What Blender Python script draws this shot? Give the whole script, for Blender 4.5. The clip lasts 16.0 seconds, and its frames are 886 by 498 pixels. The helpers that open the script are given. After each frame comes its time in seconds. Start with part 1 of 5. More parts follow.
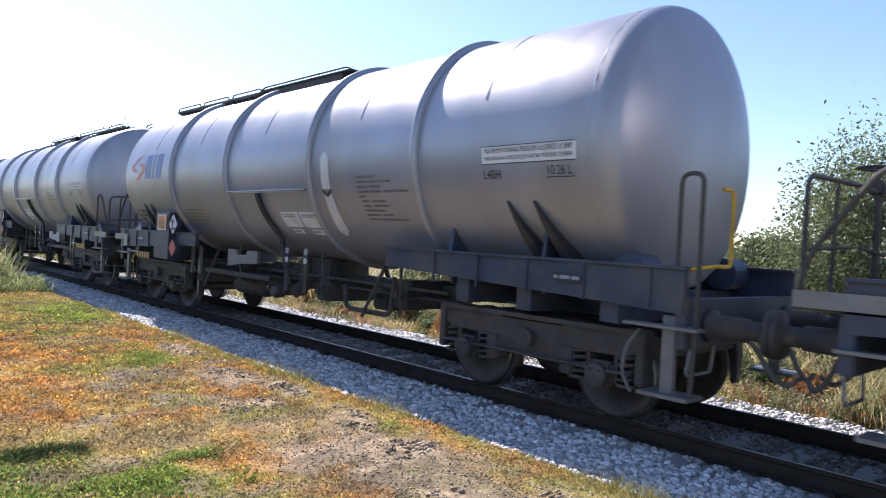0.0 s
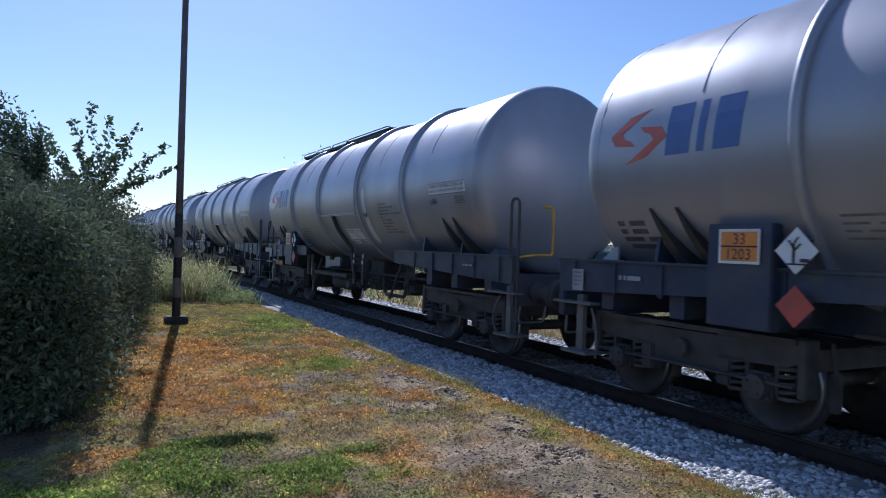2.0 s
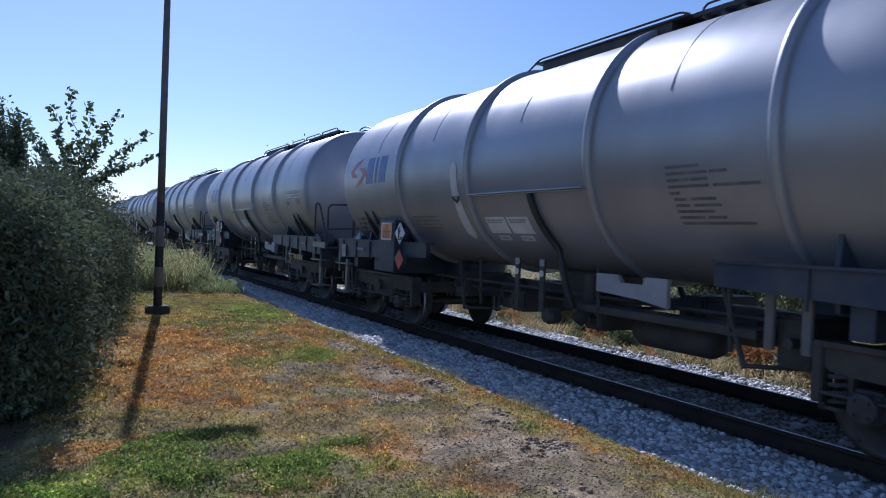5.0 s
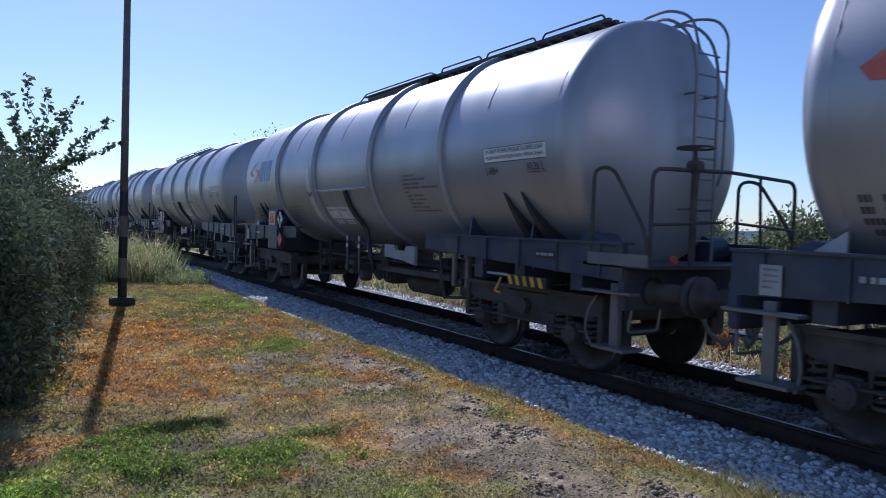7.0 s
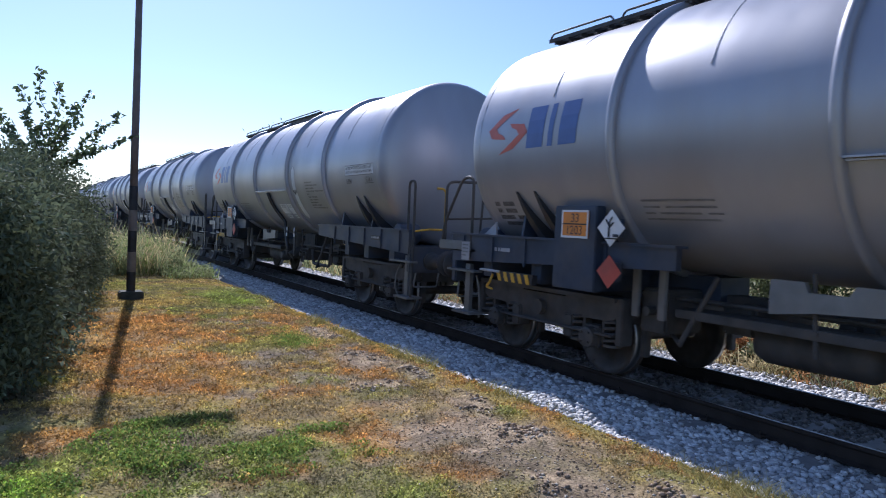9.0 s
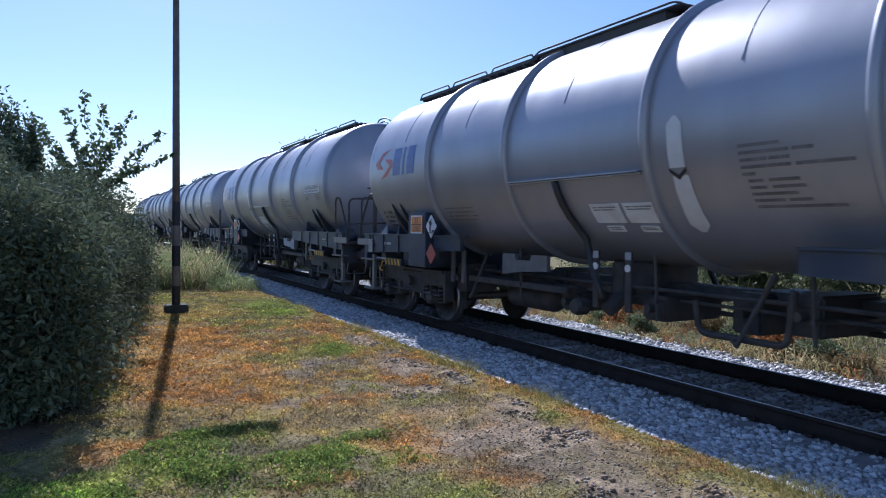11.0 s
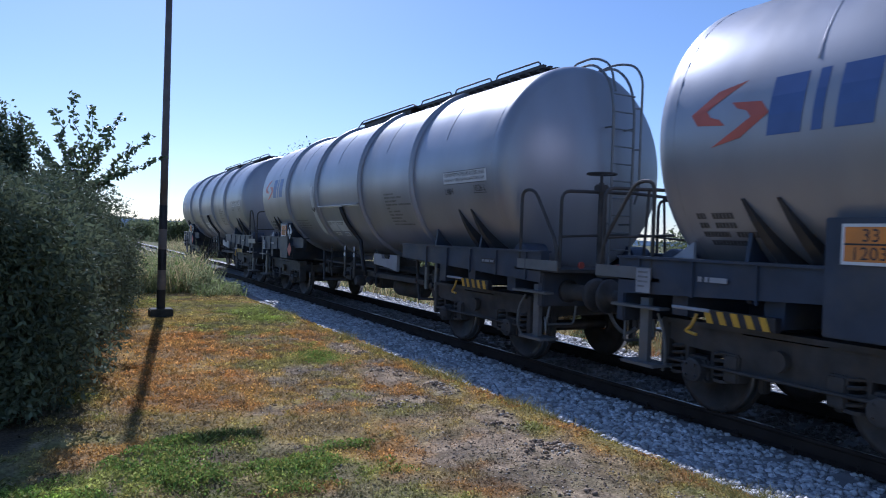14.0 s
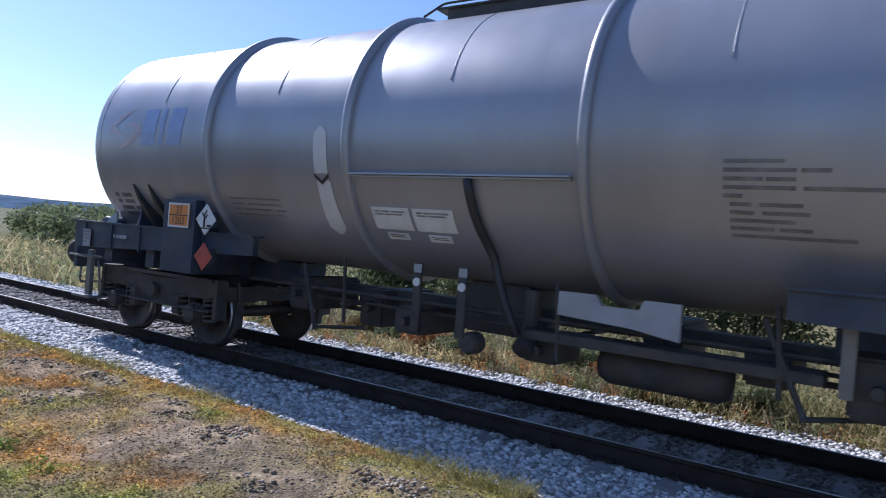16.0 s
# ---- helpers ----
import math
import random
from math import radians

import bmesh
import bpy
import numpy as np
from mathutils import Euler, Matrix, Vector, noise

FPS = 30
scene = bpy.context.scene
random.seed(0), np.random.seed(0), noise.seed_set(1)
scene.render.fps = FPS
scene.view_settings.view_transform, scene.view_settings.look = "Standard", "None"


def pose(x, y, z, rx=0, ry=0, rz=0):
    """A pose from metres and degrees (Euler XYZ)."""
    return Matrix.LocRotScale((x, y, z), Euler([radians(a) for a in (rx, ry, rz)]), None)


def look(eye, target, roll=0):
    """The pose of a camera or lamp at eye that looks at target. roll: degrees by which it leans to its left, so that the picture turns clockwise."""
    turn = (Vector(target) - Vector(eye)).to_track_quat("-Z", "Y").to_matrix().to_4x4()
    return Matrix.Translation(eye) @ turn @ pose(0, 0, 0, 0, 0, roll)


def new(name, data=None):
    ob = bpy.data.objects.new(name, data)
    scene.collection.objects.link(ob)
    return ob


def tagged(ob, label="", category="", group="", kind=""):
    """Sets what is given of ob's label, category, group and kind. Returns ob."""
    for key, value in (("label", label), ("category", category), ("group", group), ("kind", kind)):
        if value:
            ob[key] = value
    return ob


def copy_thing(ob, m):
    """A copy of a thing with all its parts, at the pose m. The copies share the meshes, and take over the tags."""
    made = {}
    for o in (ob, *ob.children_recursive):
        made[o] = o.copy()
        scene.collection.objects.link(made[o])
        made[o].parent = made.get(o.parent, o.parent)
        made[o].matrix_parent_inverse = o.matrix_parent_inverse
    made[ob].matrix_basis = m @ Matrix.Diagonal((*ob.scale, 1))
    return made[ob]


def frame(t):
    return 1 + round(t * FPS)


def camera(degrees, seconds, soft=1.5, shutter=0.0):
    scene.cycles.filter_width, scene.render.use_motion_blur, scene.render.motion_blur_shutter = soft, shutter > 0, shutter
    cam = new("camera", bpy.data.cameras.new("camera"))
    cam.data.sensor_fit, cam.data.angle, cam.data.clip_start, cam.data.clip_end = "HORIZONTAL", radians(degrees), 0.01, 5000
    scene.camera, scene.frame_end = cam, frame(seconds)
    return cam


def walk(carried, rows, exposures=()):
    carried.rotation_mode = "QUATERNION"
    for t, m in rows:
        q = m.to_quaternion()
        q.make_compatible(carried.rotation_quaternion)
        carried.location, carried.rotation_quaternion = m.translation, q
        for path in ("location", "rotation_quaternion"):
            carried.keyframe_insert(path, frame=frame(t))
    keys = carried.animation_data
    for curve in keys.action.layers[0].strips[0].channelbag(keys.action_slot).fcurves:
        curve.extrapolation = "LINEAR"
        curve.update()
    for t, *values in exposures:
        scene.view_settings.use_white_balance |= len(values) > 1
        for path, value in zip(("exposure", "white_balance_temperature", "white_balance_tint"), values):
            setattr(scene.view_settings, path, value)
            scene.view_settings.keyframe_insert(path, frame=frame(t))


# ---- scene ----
# ---------------------------------------------------------------- camera
cam = camera(65.57, 16.0, soft=1.0, shutter=0.06)
PATH = [
    (0, (-0.065, 0.314, 1.827), (6.789, 7.596, 1.734), 3.23),
    (0.5, (-0.059, 0.162, 1.808), (5.654, 8.368, 1.612), 3.98),
    (1, (-0.034, 0.014, 1.833), (4.874, 8.727, 1.806), 3.72),
    (1.5, (0.016, -0.062, 1.832), (5.007, 8.603, 1.779), 3.29),
    (2, (0.071, -0.082, 1.832), (4.756, 8.752, 1.797), 1.83),
    (2.5, (0.088, -0.057, 1.825), (4.734, 8.798, 1.849), 0.36),
    (3, (0.116, -0.061, 1.837), (4.644, 8.854, 1.955), -0.18),
    (3.5, (0.068, -0.050, 1.863), (4.585, 8.867, 2.122), 0.32),
    (4, (0.057, -0.040, 1.856), (4.915, 8.701, 1.833), 2.33),
    (6.3, (0.084, -0.024, 1.851), (5.073, 8.638, 1.574), 1.91),
    (6.5, (0.094, -0.006, 1.844), (5.265, 8.547, 1.520), 1.96),
    (7, (0.096, -0.005, 1.840), (5.361, 8.491, 1.519), 1.89),
    (7.5, (0.078, 0.006, 1.836), (5.299, 8.529, 1.487), 2.27),
    (8, (0.075, 0.016, 1.838), (5.289, 8.541, 1.477), 2.65),
    (10.3, (0.049, -0.007, 1.853), (5.055, 8.643, 1.511), 1.60),
    (10.5, (0.047, 0.009, 1.846), (4.914, 8.738, 1.491), 1.27),
    (11, (0.056, -0.020, 1.859), (4.777, 8.791, 1.557), 0.68),
    (11.5, (0.060, -0.018, 1.859), (4.708, 8.834, 1.622), 1.05),
    (12, (0.050, -0.000, 1.877), (4.661, 8.873, 1.772), 1.60),
    (12.5, (0.048, -0.019, 1.872), (4.640, 8.864, 1.923), 1.67),
    (13, (0.054, -0.033, 1.857), (4.738, 8.800, 1.674), 2.24),
    (13.5, (0.054, -0.029, 1.856), (4.930, 8.700, 1.680), 2.34),
    (14, (0.061, -0.022, 1.861), (4.929, 8.712, 1.701), 1.95),
    (14.5, (0.044, -0.027, 1.849), (5.098, 8.601, 1.717), 2.38),
    (15, (-0.027, 0.008, 1.847), (5.604, 8.272, 1.867), 3.10),
    (15.4, (-0.079, 0.039, 1.841), (6.246, 7.785, 1.904), 4.22),
    (15.5, (-0.104, 0.057, 1.826), (6.459, 7.602, 1.812), 4.02),
    (15.7, (-0.175, -0.052, 1.862), (6.943, 6.971, 1.825), 4.30),
    (15.9, (-0.120, -0.031, 1.849), (7.757, 6.129, 1.758), 3.84),
    (16, (-0.075, -0.036, 1.838), (8.184, 5.602, 1.758), 4.79),
]
EXPOSURES = [(0.0, 1.06, 6120, 20.0), (0.3, 0.66, 5800, 20.0), (0.6, 0.36, 5450, 20.5), (0.9, 0.16, 5250, 19.5), (1.5, 0.06, 5250, 19.0), (3.5, -0.07, 5150, 19.0), (6.5, 0.03, 5250, 19.5), (8.2, 0.08, 5250, 19.5), (10.3, 1.0, 6000, 20.5),
             (10.6, 0.80, 5850, 20.5), (10.9, 0.36, 5300, 19.5), (11.5, 0.13, 5150, 19.5), (12.5, 0.08, 5050, 19.5), (14.5, 0.03, 5150, 19.5), (15.5, 0.03, 5150, 19.5), (16.0, 0.38, 5400, 19.5)]
walk(cam, [(t, look(eye, target, roll)) for t, eye, target, roll in PATH], EXPOSURES)

# ---------------------------------------------------------------- light
SUN_AZ, SUN_EL = radians(8.3), radians(39.5)      # azimuth from +y towards +x
world = bpy.data.worlds.new("sky")
scene.world = world
world.use_nodes = True
wn = world.node_tree
sky = wn.nodes.new("ShaderNodeTexSky")
sky.sky_type, sky.sun_disc = "NISHITA", False
sky.sun_elevation, sky.sun_rotation = SUN_EL, SUN_AZ
sky.air_density, sky.dust_density, sky.ozone_density = 1.0, 0.3, 2.5
wn.nodes["Background"].inputs["Strength"].default_value = 0.103
wn.links.new(sky.outputs["Color"], wn.nodes["Background"].inputs["Color"])
sun_data = bpy.data.lights.new("sun", "SUN")
sun_data.energy, sun_data.angle, sun_data.color = 4.2, radians(0.5), (1.0, 0.94, 0.84)
sun = new("sun", sun_data)
sun_way = Vector((math.sin(SUN_AZ) * math.cos(SUN_EL), math.cos(SUN_AZ) * math.cos(SUN_EL), math.sin(SUN_EL)))
sun.matrix_basis = look(tuple(60 * sun_way), (0, 0, 0))

# ---------------------------------------------------------------- plan
RAIL_TOP = 0.15            # above the lawn
TRACK_X = 6.853            # middle of the track
HALF_GAUGE = 0.7525        # to the middle of a rail head
LENGTH = 15.5              # a wagon over its buffers
SPEED = 13.01
LAST_Y, LAST_T = 11.55, 15.4   # middle of the last wagon at that time
TANK_R, TANK_Z = 1.53, 2.80    # above the rail


# ---------------------------------------------------------------- materials
def material(name, colour, rough=0.6, metal=0.0, vary=0.25, scale=6.0, bump=0.0, bump_scale=60.0, dirt=None, dirt_amount=0.4, dirt_scale=1.5, spec=0.5, per_object=0.0, attribute="", per_island=0.0, translucent=0.0, stretch=(1, 1, 1)):
    m = bpy.data.materials.new(name)
    m.use_nodes = True
    n, l = m.node_tree.nodes, m.node_tree.links
    b = n["Principled BSDF"]
    b.inputs["Roughness"].default_value = rough
    b.inputs["Metallic"].default_value = metal
    b.inputs["Specular IOR Level"].default_value = spec
    co = n.new("ShaderNodeTexCoord")
    mp = n.new("ShaderNodeMapping")
    mp.inputs["Scale"].default_value = stretch
    l.new(co.outputs["Object"], mp.inputs["Vector"])

    def noise_tex(s, detail=4.0):
        t = n.new("ShaderNodeTexNoise")
        t.inputs["Scale"].default_value, t.inputs["Detail"].default_value = s, detail
        l.new(mp.outputs["Vector"], t.inputs["Vector"])
        return t.outputs["Fac"]

    def ramp(v, lo, hi, a, c):
        r = n.new("ShaderNodeMapRange")
        r.inputs["From Min"].default_value, r.inputs["From Max"].default_value = lo, hi
        r.inputs["To Min"].default_value, r.inputs["To Max"].default_value = a, c
        l.new(v, r.inputs["Value"])
        return r.outputs["Result"]

    def mix(a, c, fac, kind="MIX"):
        x = n.new("ShaderNodeMix")
        x.data_type, x.blend_type = "RGBA", kind
        for slot, v in ((6, a), (7, c)):
            if isinstance(v, tuple):
                x.inputs[slot].default_value = (*v, 1)
            else:
                l.new(v, x.inputs[slot])
        if isinstance(fac, float):
            x.inputs[0].default_value = fac
        else:
            l.new(fac, x.inputs[0])
        return x.outputs[2]

    base = colour
    if attribute:
        at = n.new("ShaderNodeAttribute")
        at.attribute_name = attribute
        base = at.outputs["Color"]
    hi = n.new("ShaderNodeHueSaturation")
    if isinstance(base, tuple):
        hi.inputs["Color"].default_value = (*base, 1)
    else:
        l.new(base, hi.inputs["Color"])
    val = ramp(noise_tex(scale), 0.3, 0.7, 1 - vary, 1 + vary)
    if per_object or per_island:
        src = n.new("ShaderNodeObjectInfo").outputs["Random"] if per_object else n.new("ShaderNodeNewGeometry").outputs["Random Per Island"]
        k = per_object or per_island
        mul = n.new("ShaderNodeMath")
        mul.operation = "MULTIPLY"
        l.new(val, mul.inputs[0])
        l.new(ramp(src, 0, 1, 1 - k, 1 + k), mul.inputs[1])
        val = mul.outputs[0]
    l.new(val, hi.inputs["Value"])
    out = hi.outputs["Color"]
    if dirt:
        f = ramp(noise_tex(dirt_scale, 6.0), 0.45, 0.72, 0.0, dirt_amount)
        out = mix(out, dirt, f)
        l.new(ramp(noise_tex(dirt_scale * 2.3, 5.0), 0.3, 0.7, max(rough - 0.04, 0.05), min(rough + 0.06, 1.0)), b.inputs["Roughness"])
    l.new(out, b.inputs["Base Color"])
    if bump:
        bp = n.new("ShaderNodeBump")
        bp.inputs["Strength"].default_value, bp.inputs["Distance"].default_value = bump, 0.02
        l.new(noise_tex(bump_scale, 6.0), bp.inputs["Height"])
        l.new(bp.outputs["Normal"], b.inputs["Normal"])
    if translucent:
        tr = n.new("ShaderNodeBsdfTranslucent")
        l.new(out, tr.inputs["Color"])
        ms = n.new("ShaderNodeMixShader")
        ms.inputs[0].default_value = translucent
        l.new(b.outputs[0], ms.inputs[1])
        l.new(tr.outputs[0], ms.inputs[2])
        l.new(ms.outputs[0], n["Material Output"].inputs["Surface"])
    return m


TANK = material("silver_tank_paint", (0.362, 0.370, 0.410), 0.39, 0.45, 0.07, 1.6, 0.012, 7, (0.27, 0.25, 0.235), 0.40, 0.9, stretch=(1, 1, 0.30))
BLUE = material("dark_blue_frame_paint", (0.036, 0.050, 0.082), 0.5, 0.0, 0.25, 3, 0.05, 40, (0.105, 0.095, 0.085), 0.6, 2)
BLACK = material("dark_sooty_steel", (0.050, 0.048, 0.047), 0.66, 0.05, 0.35, 5, 0.12, 50, (0.105, 0.085, 0.068), 0.6, 3)
STRUT = material("black_strut_paint", (0.028, 0.028, 0.031), 0.45, 0.0, 0.2, 4, 0.05, 40, (0.06, 0.05, 0.04), 0.4, 3)
WHEEL = material("worn_wheel_steel", (0.075, 0.066, 0.060), 0.55, 0.4, 0.3, 6, 0.08, 40, (0.08, 0.05, 0.03), 0.6, 4)
BRIGHT = material("polished_running_steel", (0.38, 0.37, 0.36), 0.42, 1.0, 0.15, 8)
GREY = material("galvanised_steel", (0.20, 0.205, 0.21), 0.45, 0.4, 0.15, 6, 0.05, 60, (0.15, 0.13, 0.11), 0.4, 3)
PALE = material("pale_grey_box_paint", (0.36, 0.37, 0.40), 0.5, 0.0, 0.12, 4, 0.03, 50, (0.2, 0.18, 0.16), 0.4, 2.5)
WHITE = material("white_sign_paint", (0.72, 0.73, 0.74), 0.5, 0.0, 0.08, 5, 0.0, 50, (0.35, 0.33, 0.3), 0.4, 3)
SIGN_GREY = material("light_reflective_stripe", (0.62, 0.63, 0.64), 0.45, 0.0, 0.06, 6, 0.0, 50, (0.4, 0.38, 0.35), 0.35, 2)
INK = material("black_lettering", (0.03, 0.03, 0.035), 0.5, 0.0, 0.3, 8)
FADED = material("faded_dark_lettering", (0.19, 0.19, 0.198), 0.5, 0.2, 0.3, 8)
FIGURE = material("dark_running_figures", (0.085, 0.085, 0.09), 0.5, 0.1, 0.3, 8)
ORANGE = material("orange_plate_paint", (0.72, 0.26, 0.04), 0.45, 0.0, 0.08, 5, 0.0, 50, (0.4, 0.2, 0.08), 0.3, 4)
RED = material("red_diamond_paint", (0.44, 0.085, 0.06), 0.5, 0.0, 0.15, 5, 0.0, 50, (0.25, 0.1, 0.08), 0.5, 4)
FADED_RED = material("sun_bleached_red_logo", (0.44, 0.36, 0.37), 0.42, 0.4, 0.1, 4)
FADED_BLUE = material("sun_bleached_blue_logo", (0.27, 0.31, 0.46), 0.42, 0.4, 0.1, 4)
LOGO_RED = material("red_logo_paint", (0.52, 0.12, 0.08), 0.42, 0.1, 0.1, 4)
LOGO_BLUE = material("blue_logo_paint", (0.085, 0.14, 0.34), 0.42, 0.1, 0.1, 4)
YELLOW = material("yellow_safety_paint", (0.62, 0.36, 0.03), 0.5, 0.0, 0.15, 6, 0.0, 50, (0.2, 0.13, 0.05), 0.5, 5)
RUBBER = material("grey_rubber_hose", (0.16, 0.16, 0.15), 0.6, 0.0, 0.2, 8)
RAIL = material("rusty_rail_steel", (0.036, 0.027, 0.022), 0.8, 0.0, 0.3, 4, 0.15, 60, (0.03, 0.025, 0.022), 0.6, 2, spec=0.2)
CONCRETE = material("dusty_concrete_sleeper", (0.30, 0.29, 0.28), 0.85, 0.0, 0.2, 5, 0.2, 40, (0.16, 0.14, 0.12), 0.5, 3, per_object=0.15)
STONE = material("pale_limestone_ballast", (0.50, 0.49, 0.48), 0.85, 0.0, 0.15, 12, 0.15, 60, per_island=0.42, attribute="tint")
STONE_BED = material("ballast_bed", (0.33, 0.32, 0.31), 0.9, 0.0, 0.5, 28, 0.9, 30, (0.2, 0.18, 0.16), 0.4, 1.0)
RUBBLE = material("dusty_brown_rubble", (0.44, 0.38, 0.30), 0.9, 0.0, 0.2, 14, 0.15, 60, per_island=0.45)
CLOD = material("dry_soil_clods", (0.27, 0.205, 0.145), 0.95, 0.0, 0.25, 20, 0.3, 60, spec=0.15, per_island=0.4)
SOIL = material("dry_lawn_ground", (0.2, 0.17, 0.1), 0.95, 0.0, 0.35, 30, 1.0, 45, spec=0.15, attribute="tint")
BLADE = material("short_dry_grass", (0.2, 0.2, 0.08), 0.7, 0.0, 0.12, 4, spec=0.2, attribute="tint", per_island=0.4, translucent=0.42)
WEED = material("tall_dry_weeds", (0.3, 0.26, 0.1), 0.75, 0.0, 0.12, 4, spec=0.2, attribute="tint", per_island=0.4, translucent=0.5)
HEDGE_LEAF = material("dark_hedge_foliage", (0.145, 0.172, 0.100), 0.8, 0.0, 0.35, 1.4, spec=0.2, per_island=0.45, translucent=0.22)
TREE_LEAF = material("glossy_tree_leaves", (0.12, 0.16, 0.07), 0.45, 0.0, 0.15, 2, spec=0.5, per_island=0.4, translucent=0.35)
BUSH_LEAF = material("grey_green_bush_leaves", (0.175, 0.205, 0.100), 0.6, 0.0, 0.25, 1.0, spec=0.3, per_island=0.45, translucent=0.45)
DRY_LEAF = material("dry_brown_leaves", (0.26, 0.19, 0.09), 0.8, 0.0, 0.25, 2.0, spec=0.1, per_island=0.4, translucent=0.25)
RUST_LEAF = material("rust_coloured_leaves", (0.40, 0.20, 0.085), 0.8, 0.0, 0.25, 2.0, spec=0.1, per_island=0.4, translucent=0.35)
BARK = material("grey_brown_bark", (0.10, 0.08, 0.06), 0.85, 0.0, 0.3, 8, 0.5, 30)
POLE_PAINT = material("weathered_pole_paint", (0.15, 0.12, 0.11), 0.6, 0.1, 0.2, 5, 0.1, 40, (0.16, 0.10, 0.07), 0.5, 3)
# distance haze is put into the colour: wooded hills tinted blue
HILL = material("haze_tinted_wooded_hills", (0.10, 0.145, 0.20), 0.95, 0.0, 0.35, 0.02, spec=0.0)


# ---------------------------------------------------------------- mesh helpers
def mesh_of(name, bm, mat, smooth=False):
    me = bpy.data.meshes.new(name)
    bmesh.ops.recalc_face_normals(bm, faces=bm.faces)
    bm.to_mesh(me)
    bm.free()
    if smooth:
        me.shade_smooth()
    me.materials.append(mat)
    return me


def part(name, bm, mat, parent, label="", smooth=False):
    ob = new(name, mesh_of(name, bm, mat, smooth))
    ob.parent = parent
    return tagged(ob, label)


def thing(name, bm, mat, label, category, group="", kind="", smooth=False):
    return tagged(new(name, mesh_of(name, bm, mat, smooth)), label, category, group, kind)


def box(bm, x0, x1, y0, y1, z0, z1, bevel=0.0):
    r = bmesh.ops.create_cube(bm, size=1)["verts"]
    for v in r:
        v.co = ((x0 + x1) / 2 + v.co.x * abs(x1 - x0), (y0 + y1) / 2 + v.co.y * abs(y1 - y0), (z0 + z1) / 2 + v.co.z * abs(z1 - z0))
    if bevel:
        es = list({e for v in r for e in v.link_edges})
        bmesh.ops.bevel(bm, geom=es, offset=bevel, segments=2, affect="EDGES")
    return bm


def rod(bm, a, b, r, seg=10, r2=None):
    a, b = Vector(a), Vector(b)
    m = Matrix.Translation((a + b) / 2) @ (b - a).to_track_quat("Z", "Y").to_matrix().to_4x4()
    bmesh.ops.create_cone(bm, cap_ends=True, segments=seg, radius1=r, radius2=r if r2 is None else r2, depth=(b - a).length, matrix=m)
    return bm


def tube(bm, pts, r, seg=8):
    """A bent pipe through the points, with mitred joints."""
    pts = [Vector(p) for p in pts]
    rings, side = [], None
    for i, p in enumerate(pts):
        d = ((p - pts[i - 1]).normalized() if i else Vector()) + ((pts[i + 1] - p).normalized() if i + 1 < len(pts) else Vector())
        d.normalize()
        if side is None:
            side = d.orthogonal().normalized()
        side = (side - d * side.dot(d)).normalized()
        up = d.cross(side)
        rings.append([bm.verts.new(p + r * (math.cos(k * math.tau / seg) * side + math.sin(k * math.tau / seg) * up)) for k in range(seg)])
    for a, b in zip(rings, rings[1:]):
        for k in range(seg):
            bm.faces.new((a[k], a[(k + 1) % seg], b[(k + 1) % seg], b[k]))
    bm.faces.new(rings[0]), bm.faces.new(rings[-1])
    return bm


def rounded(pts, r=0.12, n=4):
    """The path with its corners rounded."""
    pts = [Vector(p) for p in pts]
    out = [pts[0]]
    for a, b, c in zip(pts, pts[1:], pts[2:]):
        u, v = (a - b), (c - b)
        k = min(r, u.length / 2.1, v.length / 2.1)
        p, q = b + u.normalized() * k, b + v.normalized() * k
        for i in range(n + 1):
            t = i / n
            out.append(p * (1 - t) ** 2 + b * 2 * t * (1 - t) + q * t * t)
    return out + [pts[-1]]


def lathe_y(bm, profile, cx=0.0, cz=0.0, seg=64):
    """Turns (y, r) pairs about an axis along y."""
    rings = []
    for y, r in profile:
        if r < 1e-4:
            rings.append([bm.verts.new((cx, y, cz))])
        else:
            rings.append([bm.verts.new((cx + r * math.cos(k * math.tau / seg), y, cz + r * math.sin(k * math.tau / seg))) for k in range(seg)])
    for a, b in zip(rings, rings[1:]):
        for k in range(seg):
            q = [a[k % len(a)], a[(k + 1) % len(a)], b[(k + 1) % len(b)], b[k % len(b)]]
            q = list(dict.fromkeys(q))
            if len(q) > 2:
                bm.faces.new(q)
    return bm


def lathe_x(bm, profile, cy=0.0, cz=0.0, seg=32):
    b2 = lathe_y(bmesh.new(), profile, 0, 0, seg)
    b2.transform(Matrix.Translation((0, cy, cz)) @ Matrix.Rotation(-math.pi / 2, 4, "Z"))
    me = bpy.data.meshes.new("turned")
    b2.to_mesh(me)
    b2.free()
    bm.from_mesh(me)
    bpy.data.meshes.remove(me)
    return bm


def prism(bm, outline, axis, a, b):
    """Extrudes a 2D outline along an axis from a to b."""
    def at(u, v, w):
        return {"x": (w, u, v), "y": (u, w, v), "z": (u, v, w)}[axis]
    lo = [bm.verts.new(at(u, v, a)) for u, v in outline]
    hi = [bm.verts.new(at(u, v, b)) for u, v in outline]
    bm.faces.new(lo), bm.faces.new(hi[::-1])
    for i in range(len(outline)):
        j = (i + 1) % len(outline)
        bm.faces.new((lo[i], lo[j], hi[j], hi[i]))
    return bm


